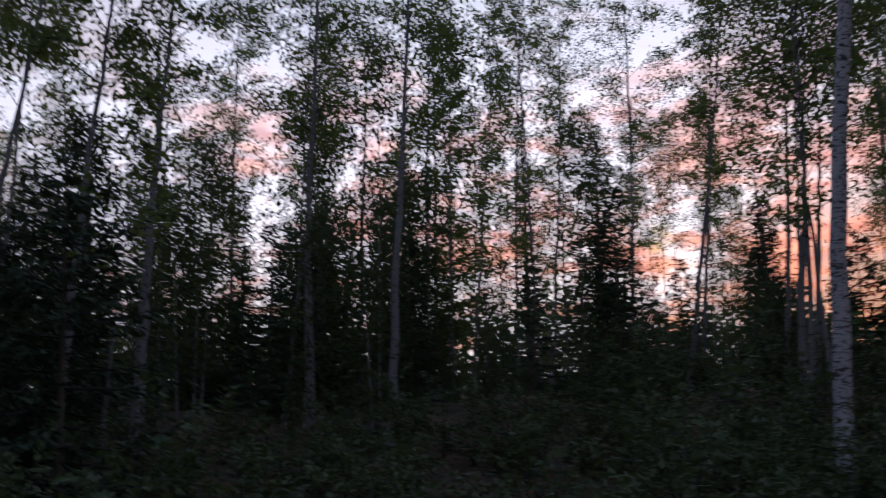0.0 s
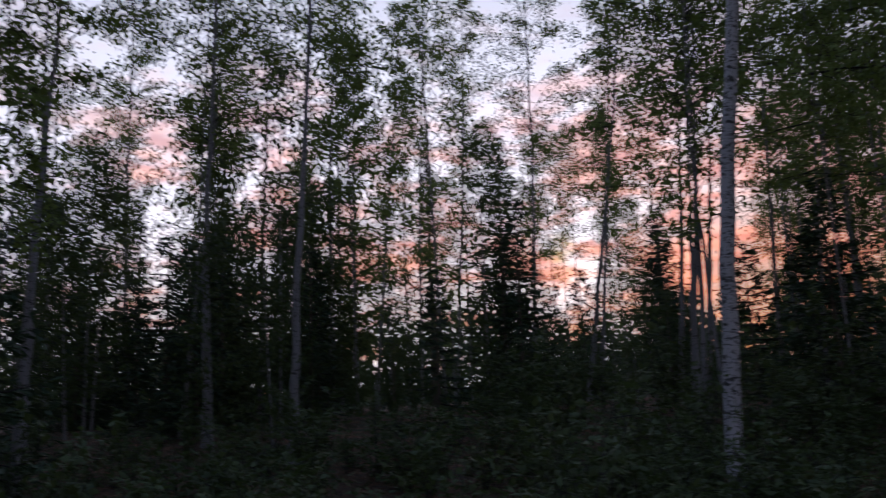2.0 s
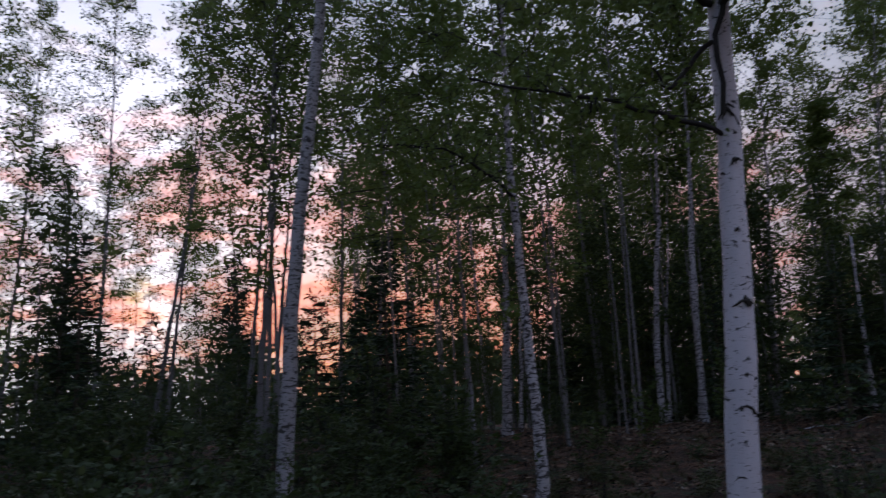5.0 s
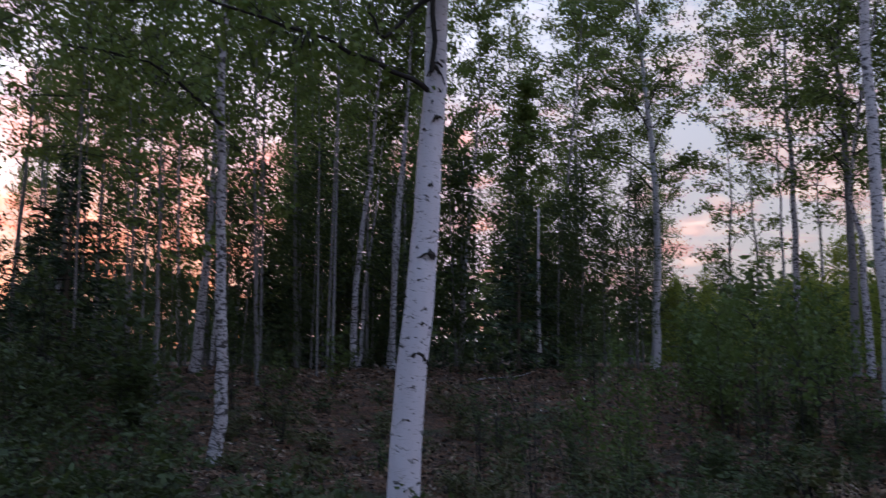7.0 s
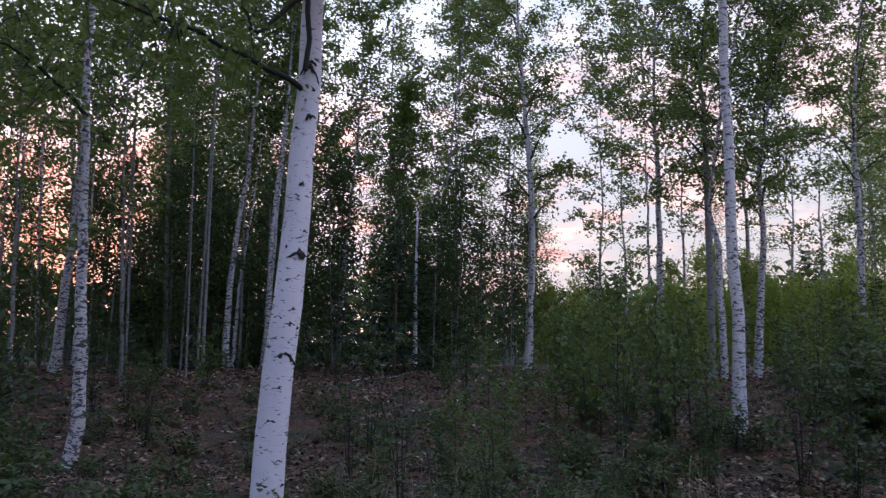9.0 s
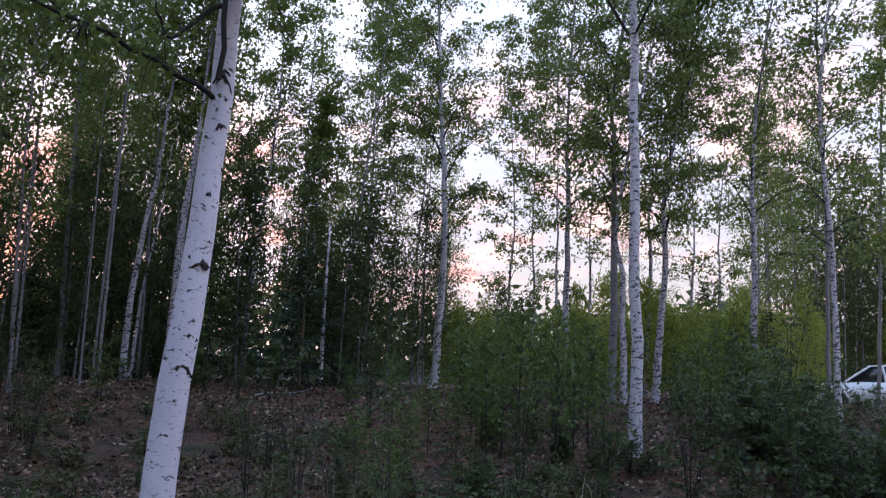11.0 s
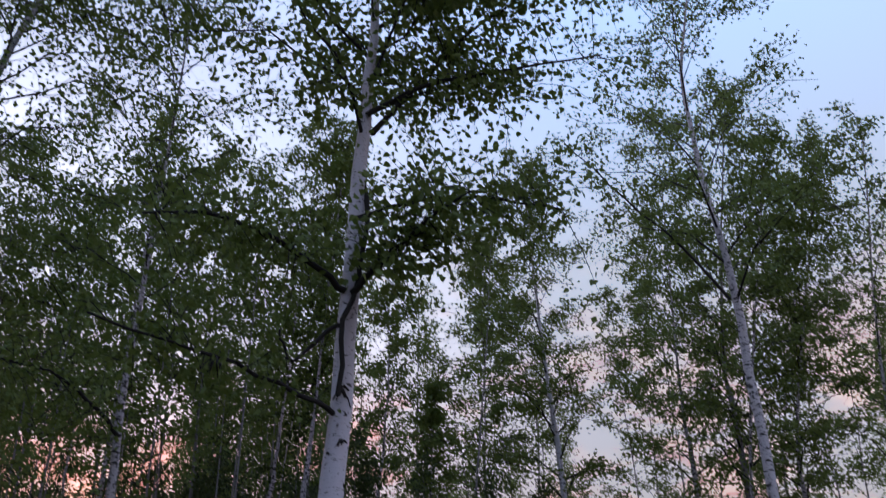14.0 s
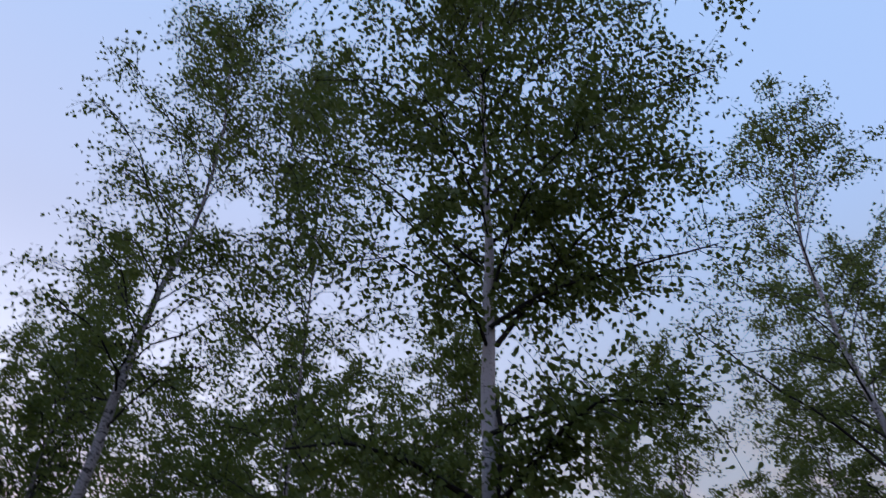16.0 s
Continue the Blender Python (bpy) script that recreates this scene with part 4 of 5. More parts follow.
limb(BIRCH_TALL, [(12.16, 0.77, 6.56), (12.03, 1.27, 7.41), (11.94, 1.98, 8.33), (11.83, 2.53, 9.11), (11.74, 2.94, 9.67)], 0.024, 0.008, "", 700, 9, 0.6, 0.075)


def lichen_tuft(root, at, length, strands, seed):
    """A dark beard of lichen and dead twigs hanging from a limb."""
    rng = np.random.default_rng(seed)
    b = np.array(at) - np.array(root.location)
    s = Shape()
    for k in range(strands):
        o = rng.normal(size=3) * (0.035, 0.035, 0.01)
        e = b + o * 1.6 + np.array([0, 0, -length * rng.uniform(0.5, 1.0)])
        s.tube(spline([b + o * 0.4, (b + e) / 2 + o * 0.5, e], 4), [0.004, 0.006, 0.005, 0.002], 4, cap=False)
    child("lichen_tuft", s.mesh("lichen_tuft", TWIG), root, "dark hanging lichen")


lichen_tuft(BIRCH_NEAR, (4.37, 3.74, 3.67), 0.13, 12, 21)


def bark_scar(root, at, turn, size, arch, seed, radius=0.112, thick=0.022):
    """A black eyebrow-shaped scar lying on the bark of a stem, turned from the side that faces the clearing."""
    rng = np.random.default_rng(seed)
    at = np.array(at) - np.array(root.location)
    toward = -np.array(at + np.array(root.location))
    toward[2] = 0
    toward /= np.linalg.norm(toward)
    right = np.cross((0, 0, 1), toward)
    bm = bmesh.new()
    rows = []
    n = 25
    skew = rng.uniform(-0.4, 0.4)
    ph = rng.uniform(0, 6.28, 6)
    for i in range(n):
        u = i / (n - 1) * 2 - 1
        ang = turn + u * size
        droop = -arch * (u - skew) ** 2 + 0.003 * math.sin(5 * u + ph[0]) + rng.normal() * 0.0015
        lump = 0.55 + 0.45 * math.sin(4 * u + ph[1]) + 0.3 * math.sin(11 * u + ph[2]) + rng.normal() * 0.12
        half = thick * (1 - abs(u) ** 2.2) * max(lump, 0.3) + 0.001
        row = []
        for k, hgt in enumerate((-half * (1.1 + 0.6 * math.sin(6 * u + ph[3])), 0.0, half)):
            rr = radius + (0.007 if k == 1 else -0.005)
            row.append(bm.verts.new(at + toward * rr * math.cos(ang) + right * rr * math.sin(ang) + np.array([0, 0, droop + hgt])))
        rows.append(row)
    for a, b in zip(rows, rows[1:]):
        for k in range(2):
            bm.faces.new((a[k], b[k], b[k + 1], a[k + 1]))
    me = bpy.data.meshes.new("bark_scar")
    bm.to_mesh(me)
    bm.free()
    me.materials.append(SCAR)
    child("bark_scar", me, root, "black chevron scar")


# height, stem centre, turn round the stem, half width, arch
for k, (z, x, y, turn, size, arch) in enumerate(((2.20, 5.325, 3.37, 0.3, 0.75, 0.02), (1.69, 5.30, 3.41, 0.25, 0.35, 0.01), (1.74, 5.30, 3.41, -0.55, 0.3, 0.01), (1.47, 5.285, 3.43, 0.45, 0.6, 0.035),
                                                (1.00, 5.26, 3.47, -0.35, 0.55, 0.05), (3.24, 5.36, 3.31, 0.3, 0.4, 0.02), (0.72, 5.25, 3.48, 0.6, 0.3, 0.02), (2.72, 5.34, 3.34, 0.1, 0.18, 0.01), (3.62, 5.365, 3.30, 0.0, 0.75, 0.07), (3.66, 5.365, 3.30, 0.05, 0.5, 0.05))):
    bark_scar(BIRCH_NEAR, (x, y, z), turn, size * 1.2, arch * 1.3, k, 0.120 - 0.009 * z, 0.034)
rng_scar = np.random.default_rng(5)
for k in range(18):
    z = 0.4 + 3.4 * (k + rng_scar.uniform(0, 1)) / 18
    bark_scar(BIRCH_NEAR, (5.235 + 0.037 * z, 3.50 - 0.055 * z, z), rng_scar.uniform(-1.3, 1.3), rng_scar.uniform(0.06, 0.22), 0.01, 40 + k, 0.120 - 0.009 * z, rng_scar.uniform(0.006, 0.014))


# ---- small dead stem and fallen wood ----


def bare_stem(x, y, height, r, lean, label):
    root = new("dead_sapling")
    root.location = (x, y, ground_z(x, y) - 0.04)
    tagged(root, label, "sapling")
    s = Shape()
    s.tube(spline([(0, 0, 0), (lean * 0.4, 0.02, height * 0.5), (lean, 0, height)], 9), np.linspace(r, r * 0.35, 9), 7)
    child("stem", s.mesh("stem", BARK), root)
    return root


bare_stem(17.35, 7.74, 3.7, 0.055, 0.05, "bare pale dead birch sapling standing in the wood")


def fallen_stick(a, b, r, label):
    root = new("fallen_branch")
    mid = [(a[k] + b[k]) / 2 for k in range(2)]
    root.location = (*mid, ground_z(*mid))
    tagged(root, label, "branch")
    pts = []
    for u in np.linspace(0, 1, 7):
        x, y = a[0] + (b[0] - a[0]) * u, a[1] + (b[1] - a[1]) * u
        pts.append((x - mid[0], y - mid[1], ground_z(x, y) - ground_z(*mid) + r * 0.8 + 0.012 * math.sin(u * 7)))
    s = Shape()
    s.tube(pts, np.linspace(r, r * 0.5, 7), 7)
    child("stick", s.mesh("stick", BARK_DULL_SHADED), root)


fallen_stick((14.9, 8.0), (15.9, 7.3), 0.014, "pale fallen birch branch on brown leaf litter")
fallen_stick((19.9, 6.1), (20.4, 5.6), 0.024, "pale fallen birch log at the edge of the wood")

# ---- undergrowth ----
rng0 = np.random.default_rng(77)
DARK_SHRUB = "dense dark green leafy shrub in the undergrowth"
SHRUBS = [shrub_template(rng0, 1.3 + 0.2 * k, 0.75 + 0.1 * k, 8, 9, 0.10, LEAF_SHRUB, DARK_SHRUB, twigs=8) for k in range(4)]
WISPY = [shrub_template(rng0, 1.9, 0.5, 6, 8, 0.065, LEAF_SHRUB, "thin sapling with sparse green leaves on the clearing", "sapling") for k in range(2)]
BILBERRY = [shrub_template(rng0, 0.30, 0.42, 8, 6, 0.053, HEATH if k == 1 else LEAF_SHRUB, "low dark bilberry bush on the forest floor", "bilberry_bush", twigs=4) for k in range(3)]
BRIGHT = [shrub_template(rng0, 1.5 + 0.3 * k, 0.85, 7, 10, 0.09, LEAF_SAPLING, "green leafy sapling at the edge of the clearing", "sapling", twigs=13) for k in range(3)]
LOW = [shrub_template(rng0, 0.32, 0.36, 8, 6, 0.05, HEATH, "low brown-green heath tuft on the forest floor", "heath_tuft") for k in range(2)]


def small_birch(seed, height, spread, start, limbs, per, leaf, name, label, group, r0, mat, bark):
    """A birch of the wood, to be copied."""
    r = np.random.default_rng(seed)
    root = new(name)
    tagged(root, label, "tree", group)
    lean = r.normal(size=2) * 0.025 * height
    trunk = spline([(0, 0, 0), (lean[0] * 0.3, lean[1] * 0.6, height * 0.5), (lean[0], lean[1], height)], 9)
    radii = r0 * (1 - 0.92 * np.linspace(0, 1, 9))
    s = Shape()
    s.tube(trunk, radii, 6)
    child("trunk", s.mesh("trunk", bark), root)
    wood, pos = grow(r, trunk, radii, start, spread, limbs, 6, per, 0.07 * spread + 0.08, 0.8, 0.5, 0)
    tagged(child("branchwork", wood.mesh("branchwork", TWIG), root), kind="stuff")
    child("crown", leaf_mesh("crown", mat, pos, leaf, leaf * 0.78, r, 0.5, single=True), root)
    return root


YOUNG = [small_birch(300 + k, 4.6 + 0.7 * k, 0.85, 0.08, 22, 15, 0.085, "young_birch", "leafy young birch of the understorey", "understorey birches", 0.03, LEAF_SHRUB, BARK_GREY_SHADED) for k in range(3)]
FAR = [small_birch(200 + k, 11.5 + k * 0.8, 1.6, 0.2, 30, 18, 0.105, "birch_tree", "thin grey-stemmed birch of the far wood", "birches of the far wood", 0.06, LEAF, BARK_GREY_SHADED) for k in range(4)]
PALE = [small_birch(320 + k, 2.9 + 0.3 * k, 0.75, 0.06, 22, 14, 0.085, "young_birch", "bright green young birch of the thicket beyond the clearing", "thicket birches", 0.022, LEAF_PALE, BARK_GREY_SHADED) for k in range(3)]
TALL_FAR = [small_birch(220 + k, 13.0 + k * 0.9, 1.4, 0.50, 24, 18, 0.105, "birch_tree", "thin far birch with a bare stem and a high crown", "birches of the far wood", 0.042, LEAF, BARK_GREY_SHADED) for k in range(3)]
LEGGY = [small_birch(360 + k, 1.5 + 0.25 * k, 0.36, 0.34, 10, 6, 0.08, "sapling", "leafy green sapling on a thin bare foot in the clearing", "clearing saplings", 0.013, LEAF_SAPLING, TWIG) for k in range(3)]
SMALL_SPRUCE = [spruce(0, 0, 3.4 + k * 1.2, 0.95, "small dark spruce of the understorey", 0.7) for k in range(2)]
TEMPLATES = LEGGY + SHRUBS + BILBERRY + BRIGHT + WISPY + PALE + LOW + YOUNG + FAR + TALL_FAR + SMALL_SPRUCE


def polar(az, d):
    return d * math.sin(radians(az)), d * math.cos(radians(az))


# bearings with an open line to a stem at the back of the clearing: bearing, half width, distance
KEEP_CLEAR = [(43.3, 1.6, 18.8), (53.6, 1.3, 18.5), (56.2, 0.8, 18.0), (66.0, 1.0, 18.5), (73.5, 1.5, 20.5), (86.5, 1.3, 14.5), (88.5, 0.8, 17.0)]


def scatter(kinds, count, az, dist, scale, seed):
    """Copies of the templates over a sector of the wood."""
    r = np.random.default_rng(seed)
    for k in range(count):
        a = r.uniform(*az)
        d = math.sqrt(r.uniform(dist[0] ** 2, dist[1] ** 2))
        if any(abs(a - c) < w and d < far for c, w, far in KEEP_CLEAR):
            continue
        x, y = polar(a, d)
        place(kinds[int(r.integers(len(kinds)))], x, y, r.uniform(*scale), r.uniform(0, 360))


def far_shrubs(bands, seed):
    """The shrubs at the back of the wood, too far off to tell apart, joined into one."""
    r = np.random.default_rng(seed)
    verts, tris, base = [], [], 0
    for count, az, dist, scale in bands:
        for k in range(count):
            a, d = r.uniform(*az), math.sqrt(r.uniform(dist[0] ** 2, dist[1] ** 2))
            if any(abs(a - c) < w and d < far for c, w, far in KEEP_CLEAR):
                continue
            x, y = polar(a, d)
            me = SHRUBS[int(r.integers(4))].children[1].data
            co = np.empty(len(me.vertices) * 3, np.float32)
            me.vertices.foreach_get("co", co)
            idx = np.empty(len(me.loops), np.int32)
            me.loops.foreach_get("vertex_index", idx)
            co, t, z = co.reshape(-1, 3) * r.uniform(*scale), r.uniform(0, 6.28), ground_z(x, y) - 0.03
            verts.append(np.stack([co[:, 0] * math.cos(t) - co[:, 1] * math.sin(t) + x, co[:, 0] * math.sin(t) + co[:, 1] * math.cos(t) + y, co[:, 2] + z], 1))
            tris.append(idx.reshape(-1, 3) + base)
            base += len(co)
    me = bpy.data.meshes.new("far_shrubs")
    me.from_pydata(np.concatenate(verts).tolist(), [], np.concatenate(tris).tolist())
    me.materials.append(LEAF_SHRUB)
    tagged(new("far_shrubs", me), "dark green shrubs closing the foot of the wood", "undergrowth", "", "stuff")


far_shrubs([(34, (-32, 34), (12.0, 20.0), (0.9, 1.5)), (18, (-8, 13), (15.0, 21.0), (1.2, 1.8)), (30, (13, 37), (18.0, 24.0), (0.8, 1.2)), (16, (44, 60), (17.2, 19.5), (0.45, 0.9)), (26, (38, 74), (17.5, 24.0), (0.7, 1.3)), (16, (94, 106), (18.0, 24.0), (0.45, 0.62))], 2)

# thick undergrowth below the sunset
for az, d, size, turn in ((26.5, 7.6, 0.62, 30), (28.4, 8.2, 0.75, 150), (31.2, 8.0, 0.70, 260), (33.5, 8.6, 0.66, 80), (24.6, 8.9, 0.8, 200), (85.2, 10.8, 0.66, 40), (88.0, 11.2, 0.62, 190), (86.7, 11.3, 0.5, 110), (90.5, 9.6, 0.85, 15), (93.5, 9.2, 0.9, 225)):
    place(SHRUBS[turn % 4], *polar(az, d), size, turn)
scatter(SHRUBS, 46, (-32, 33), (6.0, 12.0), (0.45, 0.85), 1)
scatter(WISPY, 16, (-30, 34), (6.5, 13.0), (0.5, 1.0), 67)
scatter(SHRUBS, 22, (-30, 36), (4.2, 6.5), (0.45, 0.8), 3)
scatter(SHRUBS, 11, (13, 27), (12.0, 18.0), (0.9, 1.4), 87)
scatter(SHRUBS, 8, (33, 39.5), (9.0, 15.0), (0.8, 1.3), 4)
scatter(LOW, 40, (-25, 40), (3.4, 6.0), (0.8, 1.4), 5)
scatter(BILBERRY, 60, (-30, 38), (4.2, 8.0), (1.0, 1.9), 68)
scatter(BILBERRY, 50, (-30, 38), (8.0, 15.0), (1.4, 2.4), 69)
scatter(SHRUBS, 30, (-30, 38), (7.0, 14.0), (0.3, 0.5), 70)
scatter(SHRUBS, 12, (18, 38), (6.5, 10.0), (0.4, 0.7), 71)
scatter(SHRUBS, 14, (21, 35), (9.5, 14.0), (0.65, 0.95), 102)
# the clearing
scatter(LOW, 60, (38, 78), (4.2, 13.0), (0.5, 1.2), 6)
scatter(LOW, 26, (40, 58), (4.4, 6.5), (0.8, 1.4), 44)
scatter(SHRUBS, 10, (40, 52), (5.0, 7.5), (0.2, 0.38), 45)
scatter(WISPY, 3, (58, 66), (7.5, 11.0), (0.7, 1.1), 7)
scatter(WISPY, 6, (42, 56), (9.0, 16.0), (0.6, 1.1), 8)
scatter(WISPY, 9, (64, 82), (7.0, 15.0), (0.5, 1.0), 9)
scatter(SHRUBS, 8, (66, 80), (6.5, 9.5), (0.22, 0.42), 10)
scatter(SHRUBS, 22, (40, 72), (15.5, 19.0), (0.22, 0.5), 19)
scatter(BILBERRY, 56, (36, 56), (4.3, 6.6), (0.8, 1.5), 46)
scatter(BILBERRY, 16, (36, 44), (4.1, 6.0), (1.2, 2.0), 86)
scatter(BILBERRY, 50, (37, 60), (4.2, 6.2), (1.0, 1.7), 73)
scatter(BILBERRY, 13, (66, 84), (7.0, 9.6), (0.8, 1.5), 74)
scatter(SHRUBS, 9, (37.5, 42.0), (5.0, 8.0), (0.4, 0.7), 75)
scatter(BILBERRY, 12, (60, 80), (5.0, 8.0), (0.7, 1.3), 47)
scatter(BILBERRY, 30, (40, 80), (8.0, 14.0), (0.6, 1.2), 48)
scatter(BRIGHT, 6, (66, 84), (12.0, 16.0), (0.35, 0.6), 49)
scatter(BRIGHT, 6, (40, 62), (13.0, 18.0), (0.5, 0.9), 50)
scatter(LEGGY, 7, (66, 78), (7.5, 11.0), (0.45, 0.8), 95)
scatter(WISPY, 9, (65, 79), (5.8, 9.0), (0.3, 0.6), 96)
scatter(LOW, 14, (62, 80), (5.5, 11.0), (0.6, 1.2), 97)
# green thicket at the far side of the clearing
scatter(LEGGY, 12, (75, 95), (12.0, 16.0), (0.7, 1.1), 93)
scatter(SHRUBS, 6, (82, 92), (11.0, 13.0), (0.4, 0.7), 98)
scatter(SHRUBS, 4, (74, 86), (8.0, 10.0), (0.25, 0.45), 94)
for az, d, size, turn in ((77.4, 10.2, 0.95, 20), (78.3, 11.6, 1.1, 85), (79.3, 10.8, 1.05, 140), (80.4, 12.2, 0.85, 250), (82.0, 10.3, 1.0, 31), (83.0, 11.6, 0.9, 205), (75.4, 12.5, 0.9, 310), (73.4, 11.6, 0.7, 60), (70.8, 12.0, 0.7, 200), (85.0, 10.6, 0.7, 100), (76.2, 12.9, 0.8, 172)):
    place(LEGGY[turn % 3], *polar(az, d), size, turn)
scatter(SHRUBS, 6, (73, 84.5), (14.0, 18.0), (0.35, 0.8), 12)
scatter(BRIGHT, 5, (74, 84), (12.5, 17.0), (0.5, 0.9), 76)
scatter(SMALL_SPRUCE, 4, (75, 98), (13.0, 17.0), (0.3, 0.5), 77)
scatter(SHRUBS, 5, (88.5, 93), (14.5, 19.0), (0.6, 1.0), 20)
scatter(SHRUBS, 10, (90, 99), (9.5, 13.0), (0.6, 1.0), 13)
scatter(SHRUBS, 5, (104, 114), (8.5, 13.0), (0.8, 1.3), 29)
scatter(SHRUBS, 5, (80, 87), (8.4, 10.2), (0.28, 0.45), 14)
scatter(SHRUBS, 9, (97, 106), (9.5, 17.0), (0.28, 0.45), 83)
scatter(BILBERRY, 24, (96, 106), (8.0, 17.0), (1.0, 1.8), 84)
scatter(LOW, 8, (78, 87), (6.0, 10.0), (0.5, 1.1), 15)
scatter(SHRUBS, 11, (84, 105), (10.0, 14.0), (0.35, 0.65), 78)
scatter(BILBERRY, 10, (82, 106), (10.6, 13.0), (0.8, 1.4), 79)
for k in range(9):
    place(SHRUBS[k % 4], *polar(96.5 + 0.9 * k, 18.6 + 0.5 * (k % 3)), 0.36 + 0.03 * (k % 2), 77 * k)
scatter(PALE, 24, (74, 86), (18.6, 25.0), (0.4, 0.7), 16)
scatter(PALE, 10, (81, 90), (21.0, 27.0), (0.65, 1.0), 39)
scatter(PALE, 30, (86, 99.5), (19.5, 26.0), (0.5, 0.8), 17)
scatter(WISPY, 8, (86, 100), (9.0, 14.0), (0.8, 1.2), 18)

# understorey between the stems
scatter(YOUNG, 30, (-34, 16), (13.0, 26.0), (0.6, 1.1), 21)
scatter(YOUNG, 16, (-24, 4), (17.0, 26.0), (0.9, 1.45), 81)
scatter(YOUNG, 15, (16, 36), (16.0, 28.0), (0.4, 0.7), 22)
scatter(YOUNG, 9, (99, 108), (30.0, 36.0), (1.1, 1.5), 82)
scatter(YOUNG, 22, (49, 74), (18.5, 30.0), (0.6, 1.15), 23)
scatter(YOUNG, 4, (51, 62), (21.0, 32.0), (1.1, 1.5), 92)
scatter(YOUNG, 10, (36, 49), (18.0, 28.0), (0.3, 0.5), 38)
scatter(YOUNG, 17, (37, 50), (20.0, 29.0), (0.7, 1.1), 28)
scatter(YOUNG, 10, (62, 70), (17.0, 20.0), (0.55, 0.9), 24)
scatter(YOUNG, 7, (74, 99), (22.0, 32.0), (0.4, 0.75), 25)
scatter(YOUNG, 6, (68, 74), (20.0, 25.0), (0.6, 0.9), 40)
scatter(YOUNG, 14, (95, 114), (31.0, 40.0), (0.9, 1.4), 41)
scatter(FAR, 5, (97, 110), (33.0, 44.0), (0.8, 1.0), 42)
scatter(PALE, 9, (100, 110), (32.0, 36.0), (0.9, 1.2), 63)
scatter(YOUNG, 10, (97, 112), (33.0, 42.0), (1.2, 1.7), 64)
scatter(FAR, 9, (95, 112), (33.0, 48.0), (0.8, 1.0), 65)
# tall unseen spruces behind the walker, added only to block skylight
scatter(SMALL_SPRUCE, 9, (200, 322), (5.0, 10.0), (2.0, 2.6), 66)
scatter(SMALL_SPRUCE, 20, (-34, 36), (14.0, 30.0), (0.7, 1.3), 26)
scatter(SMALL_SPRUCE, 10, (-18, 4), (14.0, 24.0), (0.6, 0.9), 91)
scatter(SMALL_SPRUCE, 9, (-15, -3), (15.0, 22.0), (0.85, 1.1), 101)
scatter(SMALL_SPRUCE, 9, (16, 28), (23.0, 36.0), (0.7, 1.15), 104)
scatter(SMALL_SPRUCE, 7, (40, 62), (19.0, 32.0), (0.7, 1.2), 27)

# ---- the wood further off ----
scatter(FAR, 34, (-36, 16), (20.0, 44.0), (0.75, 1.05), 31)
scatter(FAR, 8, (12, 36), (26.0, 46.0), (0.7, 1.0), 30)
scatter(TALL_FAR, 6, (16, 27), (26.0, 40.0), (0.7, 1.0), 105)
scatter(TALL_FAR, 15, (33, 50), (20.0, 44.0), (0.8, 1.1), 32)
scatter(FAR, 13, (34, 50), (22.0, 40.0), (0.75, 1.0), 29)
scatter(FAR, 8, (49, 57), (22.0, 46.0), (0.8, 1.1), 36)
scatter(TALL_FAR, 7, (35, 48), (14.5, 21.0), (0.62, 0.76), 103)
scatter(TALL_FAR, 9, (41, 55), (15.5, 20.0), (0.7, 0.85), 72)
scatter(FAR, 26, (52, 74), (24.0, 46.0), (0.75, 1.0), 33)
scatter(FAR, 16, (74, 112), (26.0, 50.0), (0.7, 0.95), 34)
# next three rows: unseen birches behind, added to keep skylight off the undergrowth
scatter(FAR, 9, (200, 330), (9.0, 20.0), (0.8, 1.1), 35)
scatter(FAR, 7, (245, 312), (5.0, 9.0), (0.75, 1.0), 37)
scatter(FAR, 9, (268, 314), (6.0, 15.0), (0.85, 1.1), 98)
scatter(FAR, 12, (46.5, 60), (20.0, 32.0), (0.58, 0.8), 99)
scatter(YOUNG, 7, (38, 58), (17.5, 24.0), (0.7, 1.0), 100)


def far_wood(seed):
    """The closed edge of the wood all round, too far off to tell trees apart."""
    r = np.random.default_rng(seed)
    n = 62000
    az = np.concatenate([r.uniform(-40, 115, 54000) % 360, r.uniform(115, 320, 8000)])
    top = 5.2 + 3.4 * np.array([noise.noise((a * 0.12, 2.2, 0)) + 0.7 * noise.noise((a * 0.6, 5.2, 0)) for a in az])
    d = r.uniform(52, 75, n)
    z = 0.6 + r.uniform(0, 1, n) ** 1.5 * np.maximum(top, np.where((az > 10) & (az < 60), 3.6, 5.0))
    pos = np.stack([d * np.sin(np.radians(az)), d * np.cos(np.radians(az)), z], 1)
    ob = new("far_wood", leaf_mesh("far_wood", LEAF_SHRUB, pos, 0.55, 0.44, r, 0.2, single=True))
    tagged(ob, "dark green edge of the distant wood", "woodland", "", "stuff")


far_wood(61)

for t in TEMPLATES:
    for o in list(t.children_recursive) + [t]:
        bpy.data.objects.remove(o)

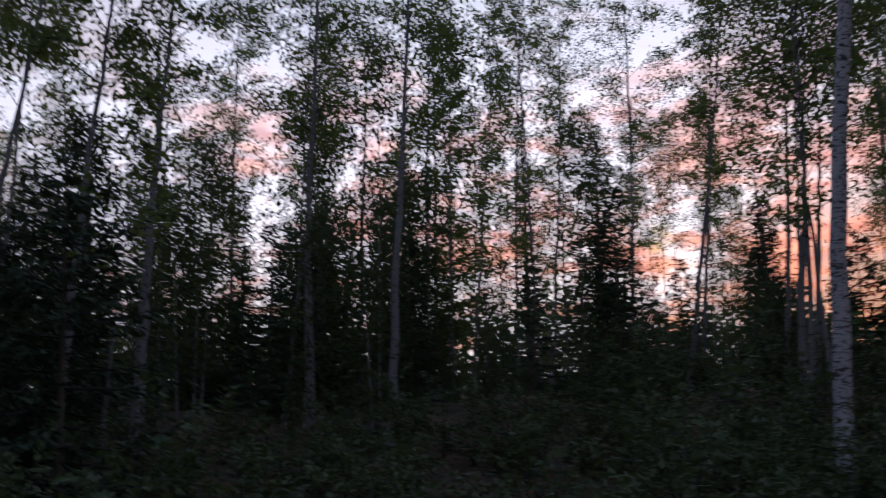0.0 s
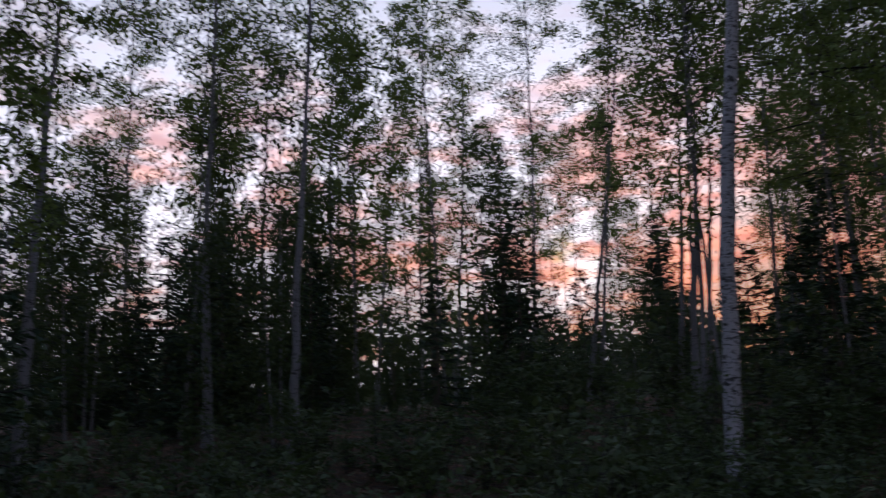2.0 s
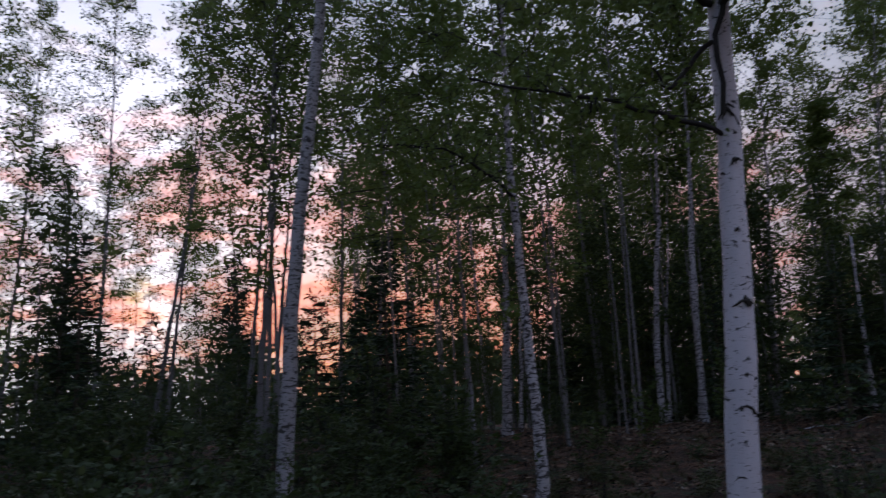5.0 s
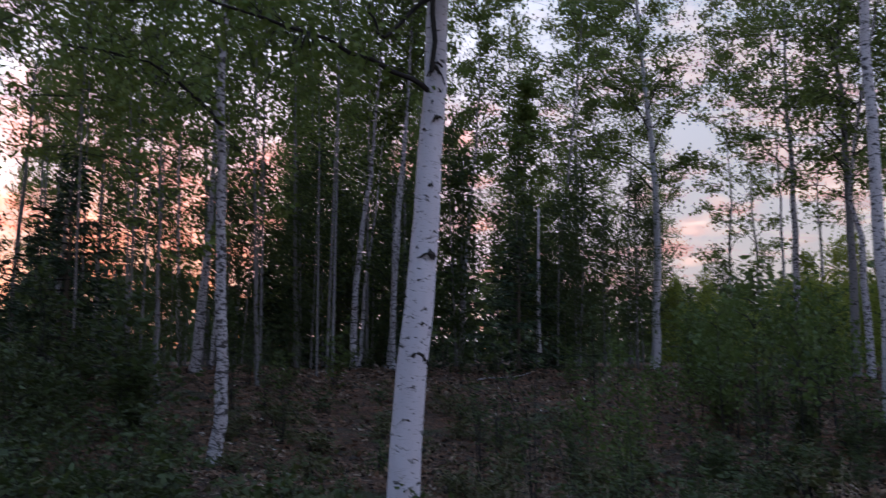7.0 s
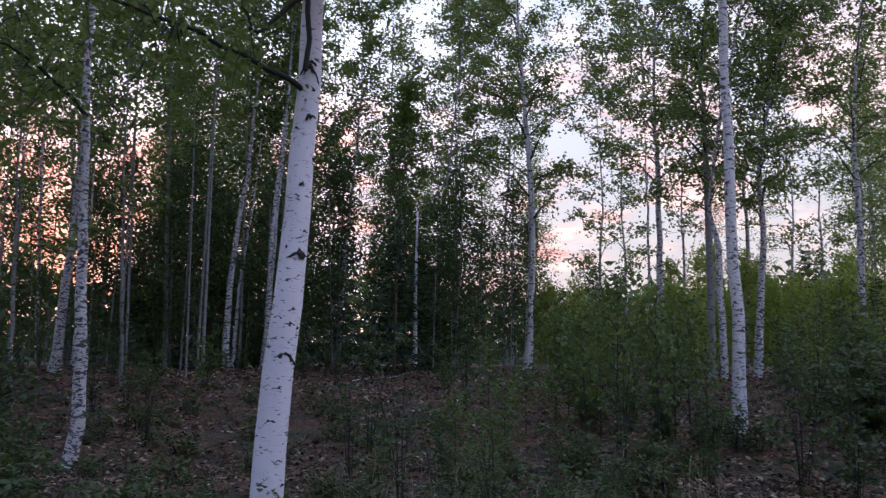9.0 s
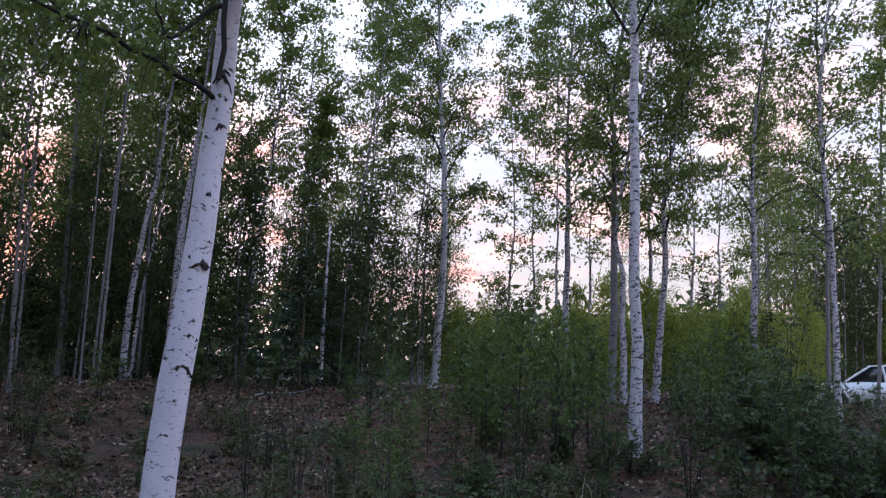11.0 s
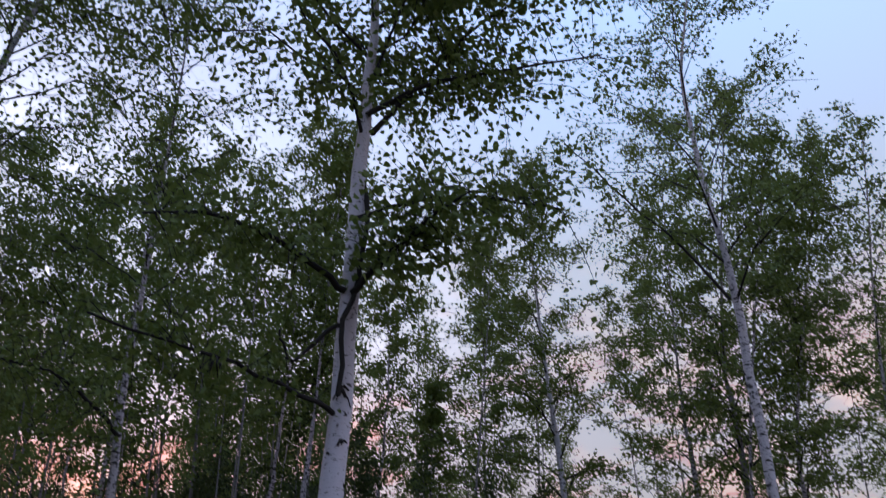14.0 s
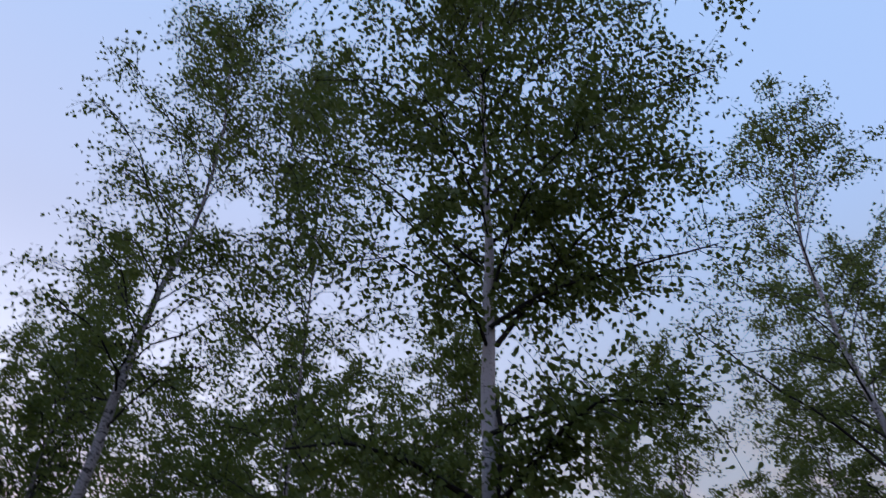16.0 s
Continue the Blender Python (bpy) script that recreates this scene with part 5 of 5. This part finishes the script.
# ---- leaf litter and grass of the clearing ----


def litter(count, az, dist, seed, size=0.06):
    r = np.random.default_rng(seed)
    a = np.radians(r.uniform(*az, count))
    d = np.sqrt(r.uniform(dist[0] ** 2, dist[1] ** 2, count))
    pos = np.stack([d * np.sin(a), d * np.cos(a), np.zeros(count)], 1)
    drift = np.array([noise.noise((p[0] * 0.9, p[1] * 0.9, 4.4)) + 0.6 * noise.noise((p[0] * 2.7, p[1] * 2.7, 8.1)) for p in pos])
    pos = pos[drift > -0.42]
    count = len(pos)
    for p in pos:
        p[2] = ground_z(p[0], p[1]) + 0.012
    ax = np.stack([r.normal(size=count), r.normal(size=count), r.normal(size=count) * 0.25], 1)
    ob = new("leaf_litter", leaf_mesh("leaf_litter", DRY_LEAF, pos, size, size * 0.7, r, 0.0, False, ax * 3, True))
    tagged(ob, "dry brown fallen leaves strewn over the forest floor", "leaf litter", "", "stuff")


litter(30000, (36, 108), (4.0, 10.0), 51, 0.055)
litter(26000, (36, 100), (9.0, 19.5), 53, 0.085)


def grass(count, seed):
    """Thin tufts of grass between the litter."""
    r = np.random.default_rng(seed)
    a = np.radians(r.uniform(-28, 110, count // 14))
    d = np.sqrt(r.uniform(4.0 ** 2, 16.0 ** 2, count // 14))
    base = np.stack([d * np.sin(a), d * np.cos(a), np.zeros(len(a))], 1)
    pos = np.repeat(base, 14, 0) + r.normal(size=(len(a) * 14, 3)) * (0.05, 0.05, 0)
    for p in pos:
        p[2] = ground_z(p[0], p[1]) - 0.01
    ax = np.stack([r.normal(size=len(pos)) * 0.8, r.normal(size=len(pos)) * 0.8, np.ones(len(pos))], 1) * 2
    ob = new("grass", leaf_mesh("grass", HEATH, pos, 0.15, 0.005, r, 0.0, False, ax))
    tagged(ob, "sparse brown-green grass tufts on the forest floor", "grass", "", "stuff")


grass(8400, 52)


def dry_stalks(count, seed):
    """Pale bent stalks of last year's grass standing in the clearing."""
    r = np.random.default_rng(seed)
    s = Shape()
    for k in range(count):
        a, d = math.radians(r.uniform(60, 86)), r.uniform(5.0, 10.0)
        x, y = d * math.sin(a), d * math.cos(a)
        h, t = r.uniform(0.2, 0.55), r.uniform(0, 6.28)
        b = np.array([x, y, ground_z(x, y) - 0.01])
        lean = np.array([math.cos(t), math.sin(t), 0]) * h * r.uniform(0.1, 0.6)
        s.tube(spline([b, b + lean * 0.3 + (0, 0, h * 0.7), b + lean + (0, 0, h * r.uniform(0.6, 1.0))], 5), np.linspace(0.0035, 0.0015, 5), 3, cap=False)
    ob = new("dry_grass", s.mesh("dry_grass", STRAW))
    tagged(ob, "pale dry grass stalks standing in the clearing", "grass", "", "stuff")


STRAW = plain_bark("straw", (0.20, 0.15, 0.10), (0.42, 0.34, 0.25), 30.0)
dry_stalks(230, 56)

# ---- the parked car beyond the thicket ----
PAINT = simple("white_car_paint", (0.78, 0.78, 0.80), 0.25, 0.0, 0.04)
GLASS = simple("dark_car_glass", (0.02, 0.024, 0.028), 0.08)
RUBBER = simple("tyre_rubber", (0.03, 0.03, 0.03), 0.85)
RIM = simple("alloy_rim", (0.55, 0.55, 0.57), 0.35, 0.9)
LAMP_RED = simple("tail_lamp_red", (0.35, 0.02, 0.02), 0.3)


def loft(sections, mat, name, bevel=0.03):
    """A closed body from cross-sections of equal point counts."""
    bm = bmesh.new()
    rows = [[bm.verts.new(p) for p in s] for s in sections]
    n = len(rows[0])
    for a, b in zip(rows, rows[1:]):
        for k in range(n):
            bm.faces.new((a[k], a[(k + 1) % n], b[(k + 1) % n], b[k]))
    bm.faces.new(rows[0][::-1])
    bm.faces.new(rows[-1])
    bmesh.ops.recalc_face_normals(bm, faces=bm.faces)
    bmesh.ops.bevel(bm, geom=list(bm.edges), offset=bevel, segments=2, affect="EDGES", clamp_overlap=True)
    me = bpy.data.meshes.new(name)
    bm.to_mesh(me)
    bm.free()
    me.polygons.foreach_set("use_smooth", [True] * len(me.polygons))
    me.materials.append(mat)
    return me


def car(x, y, turn):
    root = new("parked_car")
    root.matrix_world = pose(x, y, ground_z(x, y), 0, 0, turn)
    tagged(root, "white parked estate car with dark windows beyond the thicket", "car")

    def rib(px, w, lo, hi):
        return [(px, -w, lo), (px, w, lo), (px, w * 1.02, (lo + hi) / 2), (px, w * 0.94, hi), (px, -w * 0.94, hi), (px, -w * 1.02, (lo + hi) / 2)]

    child("body", loft([rib(-2.2, 0.78, 0.35, 0.85), rib(-1.9, 0.87, 0.24, 0.94), rib(0.6, 0.88, 0.22, 0.93), rib(1.7, 0.86, 0.24, 0.86), rib(2.2, 0.74, 0.33, 0.66)], PAINT, "body"), root)
    cabin = child("cabin", loft([[(-2.05, -0.74, 0.92), (-2.05, 0.74, 0.92), (-1.8, 0.62, 1.4), (-1.8, -0.62, 1.4)], [(-0.4, -0.78, 0.92), (-0.4, 0.78, 0.92), (-0.4, 0.64, 1.44), (-0.4, -0.64, 1.44)],
                                 [(1.15, -0.76, 0.92), (1.15, 0.76, 0.92), (0.4, 0.62, 1.40), (0.4, -0.62, 1.40)]], GLASS, "cabin", 0.02), root, "dark window glass")
    child("roof", loft([[(-1.95, -0.64, 1.385), (-1.95, 0.64, 1.385), (-1.9, 0.6, 1.435), (-1.9, -0.6, 1.435)], [(-0.4, -0.665, 1.42), (-0.4, 0.665, 1.42), (-0.4, 0.62, 1.475), (-0.4, -0.62, 1.475)],
                        [(0.5, -0.64, 1.38), (0.5, 0.64, 1.38), (0.45, 0.6, 1.425), (0.45, -0.6, 1.425)]], PAINT, "roof", 0.012), root)
    for side in (-1, 1):
        for (x0, x1) in ((-1.98, -1.74), (-1.0, -0.88), (0.02, 0.12), (1.12, 0.46)):
            s = Shape()
            s.tube([(x0, side * 0.765, 0.92), ((x0 + x1) / 2, side * 0.705, 1.16), (x1, side * 0.64, 1.40)], [0.04, 0.035, 0.035], 6)
            child("window_pillar", s.mesh("window_pillar", PAINT), root)
        for wx in (-1.4, 1.35):
            s = Shape()
            s.tube([(wx, side * 0.72, 0.32), (wx, side * 0.74, 0.32), (wx, side * 0.88, 0.32), (wx, side * 0.90, 0.32)], [0.27, 0.32, 0.32, 0.28], 20)
            wheel = child("wheel", s.mesh("wheel", RUBBER), root, "black tyre")
            s = Shape()
            s.tube([(wx, side * 0.86, 0.32), (wx, side * 0.915, 0.32)], [0.21, 0.19], 16)
            child("rim", s.mesh("rim", RIM), wheel)
        child("tail_lamp", loft([[(-2.215, side * 0.52, 0.66), (-2.215, side * 0.74, 0.66), (-2.215, side * 0.74, 0.8), (-2.215, side * 0.52, 0.8)],
                                 [(-2.16, side * 0.52, 0.66), (-2.16, side * 0.74, 0.66), (-2.16, side * 0.74, 0.8), (-2.16, side * 0.52, 0.8)]], LAMP_RED, "tail_lamp", 0.01), root)


car(28.32, -5.85, 77)
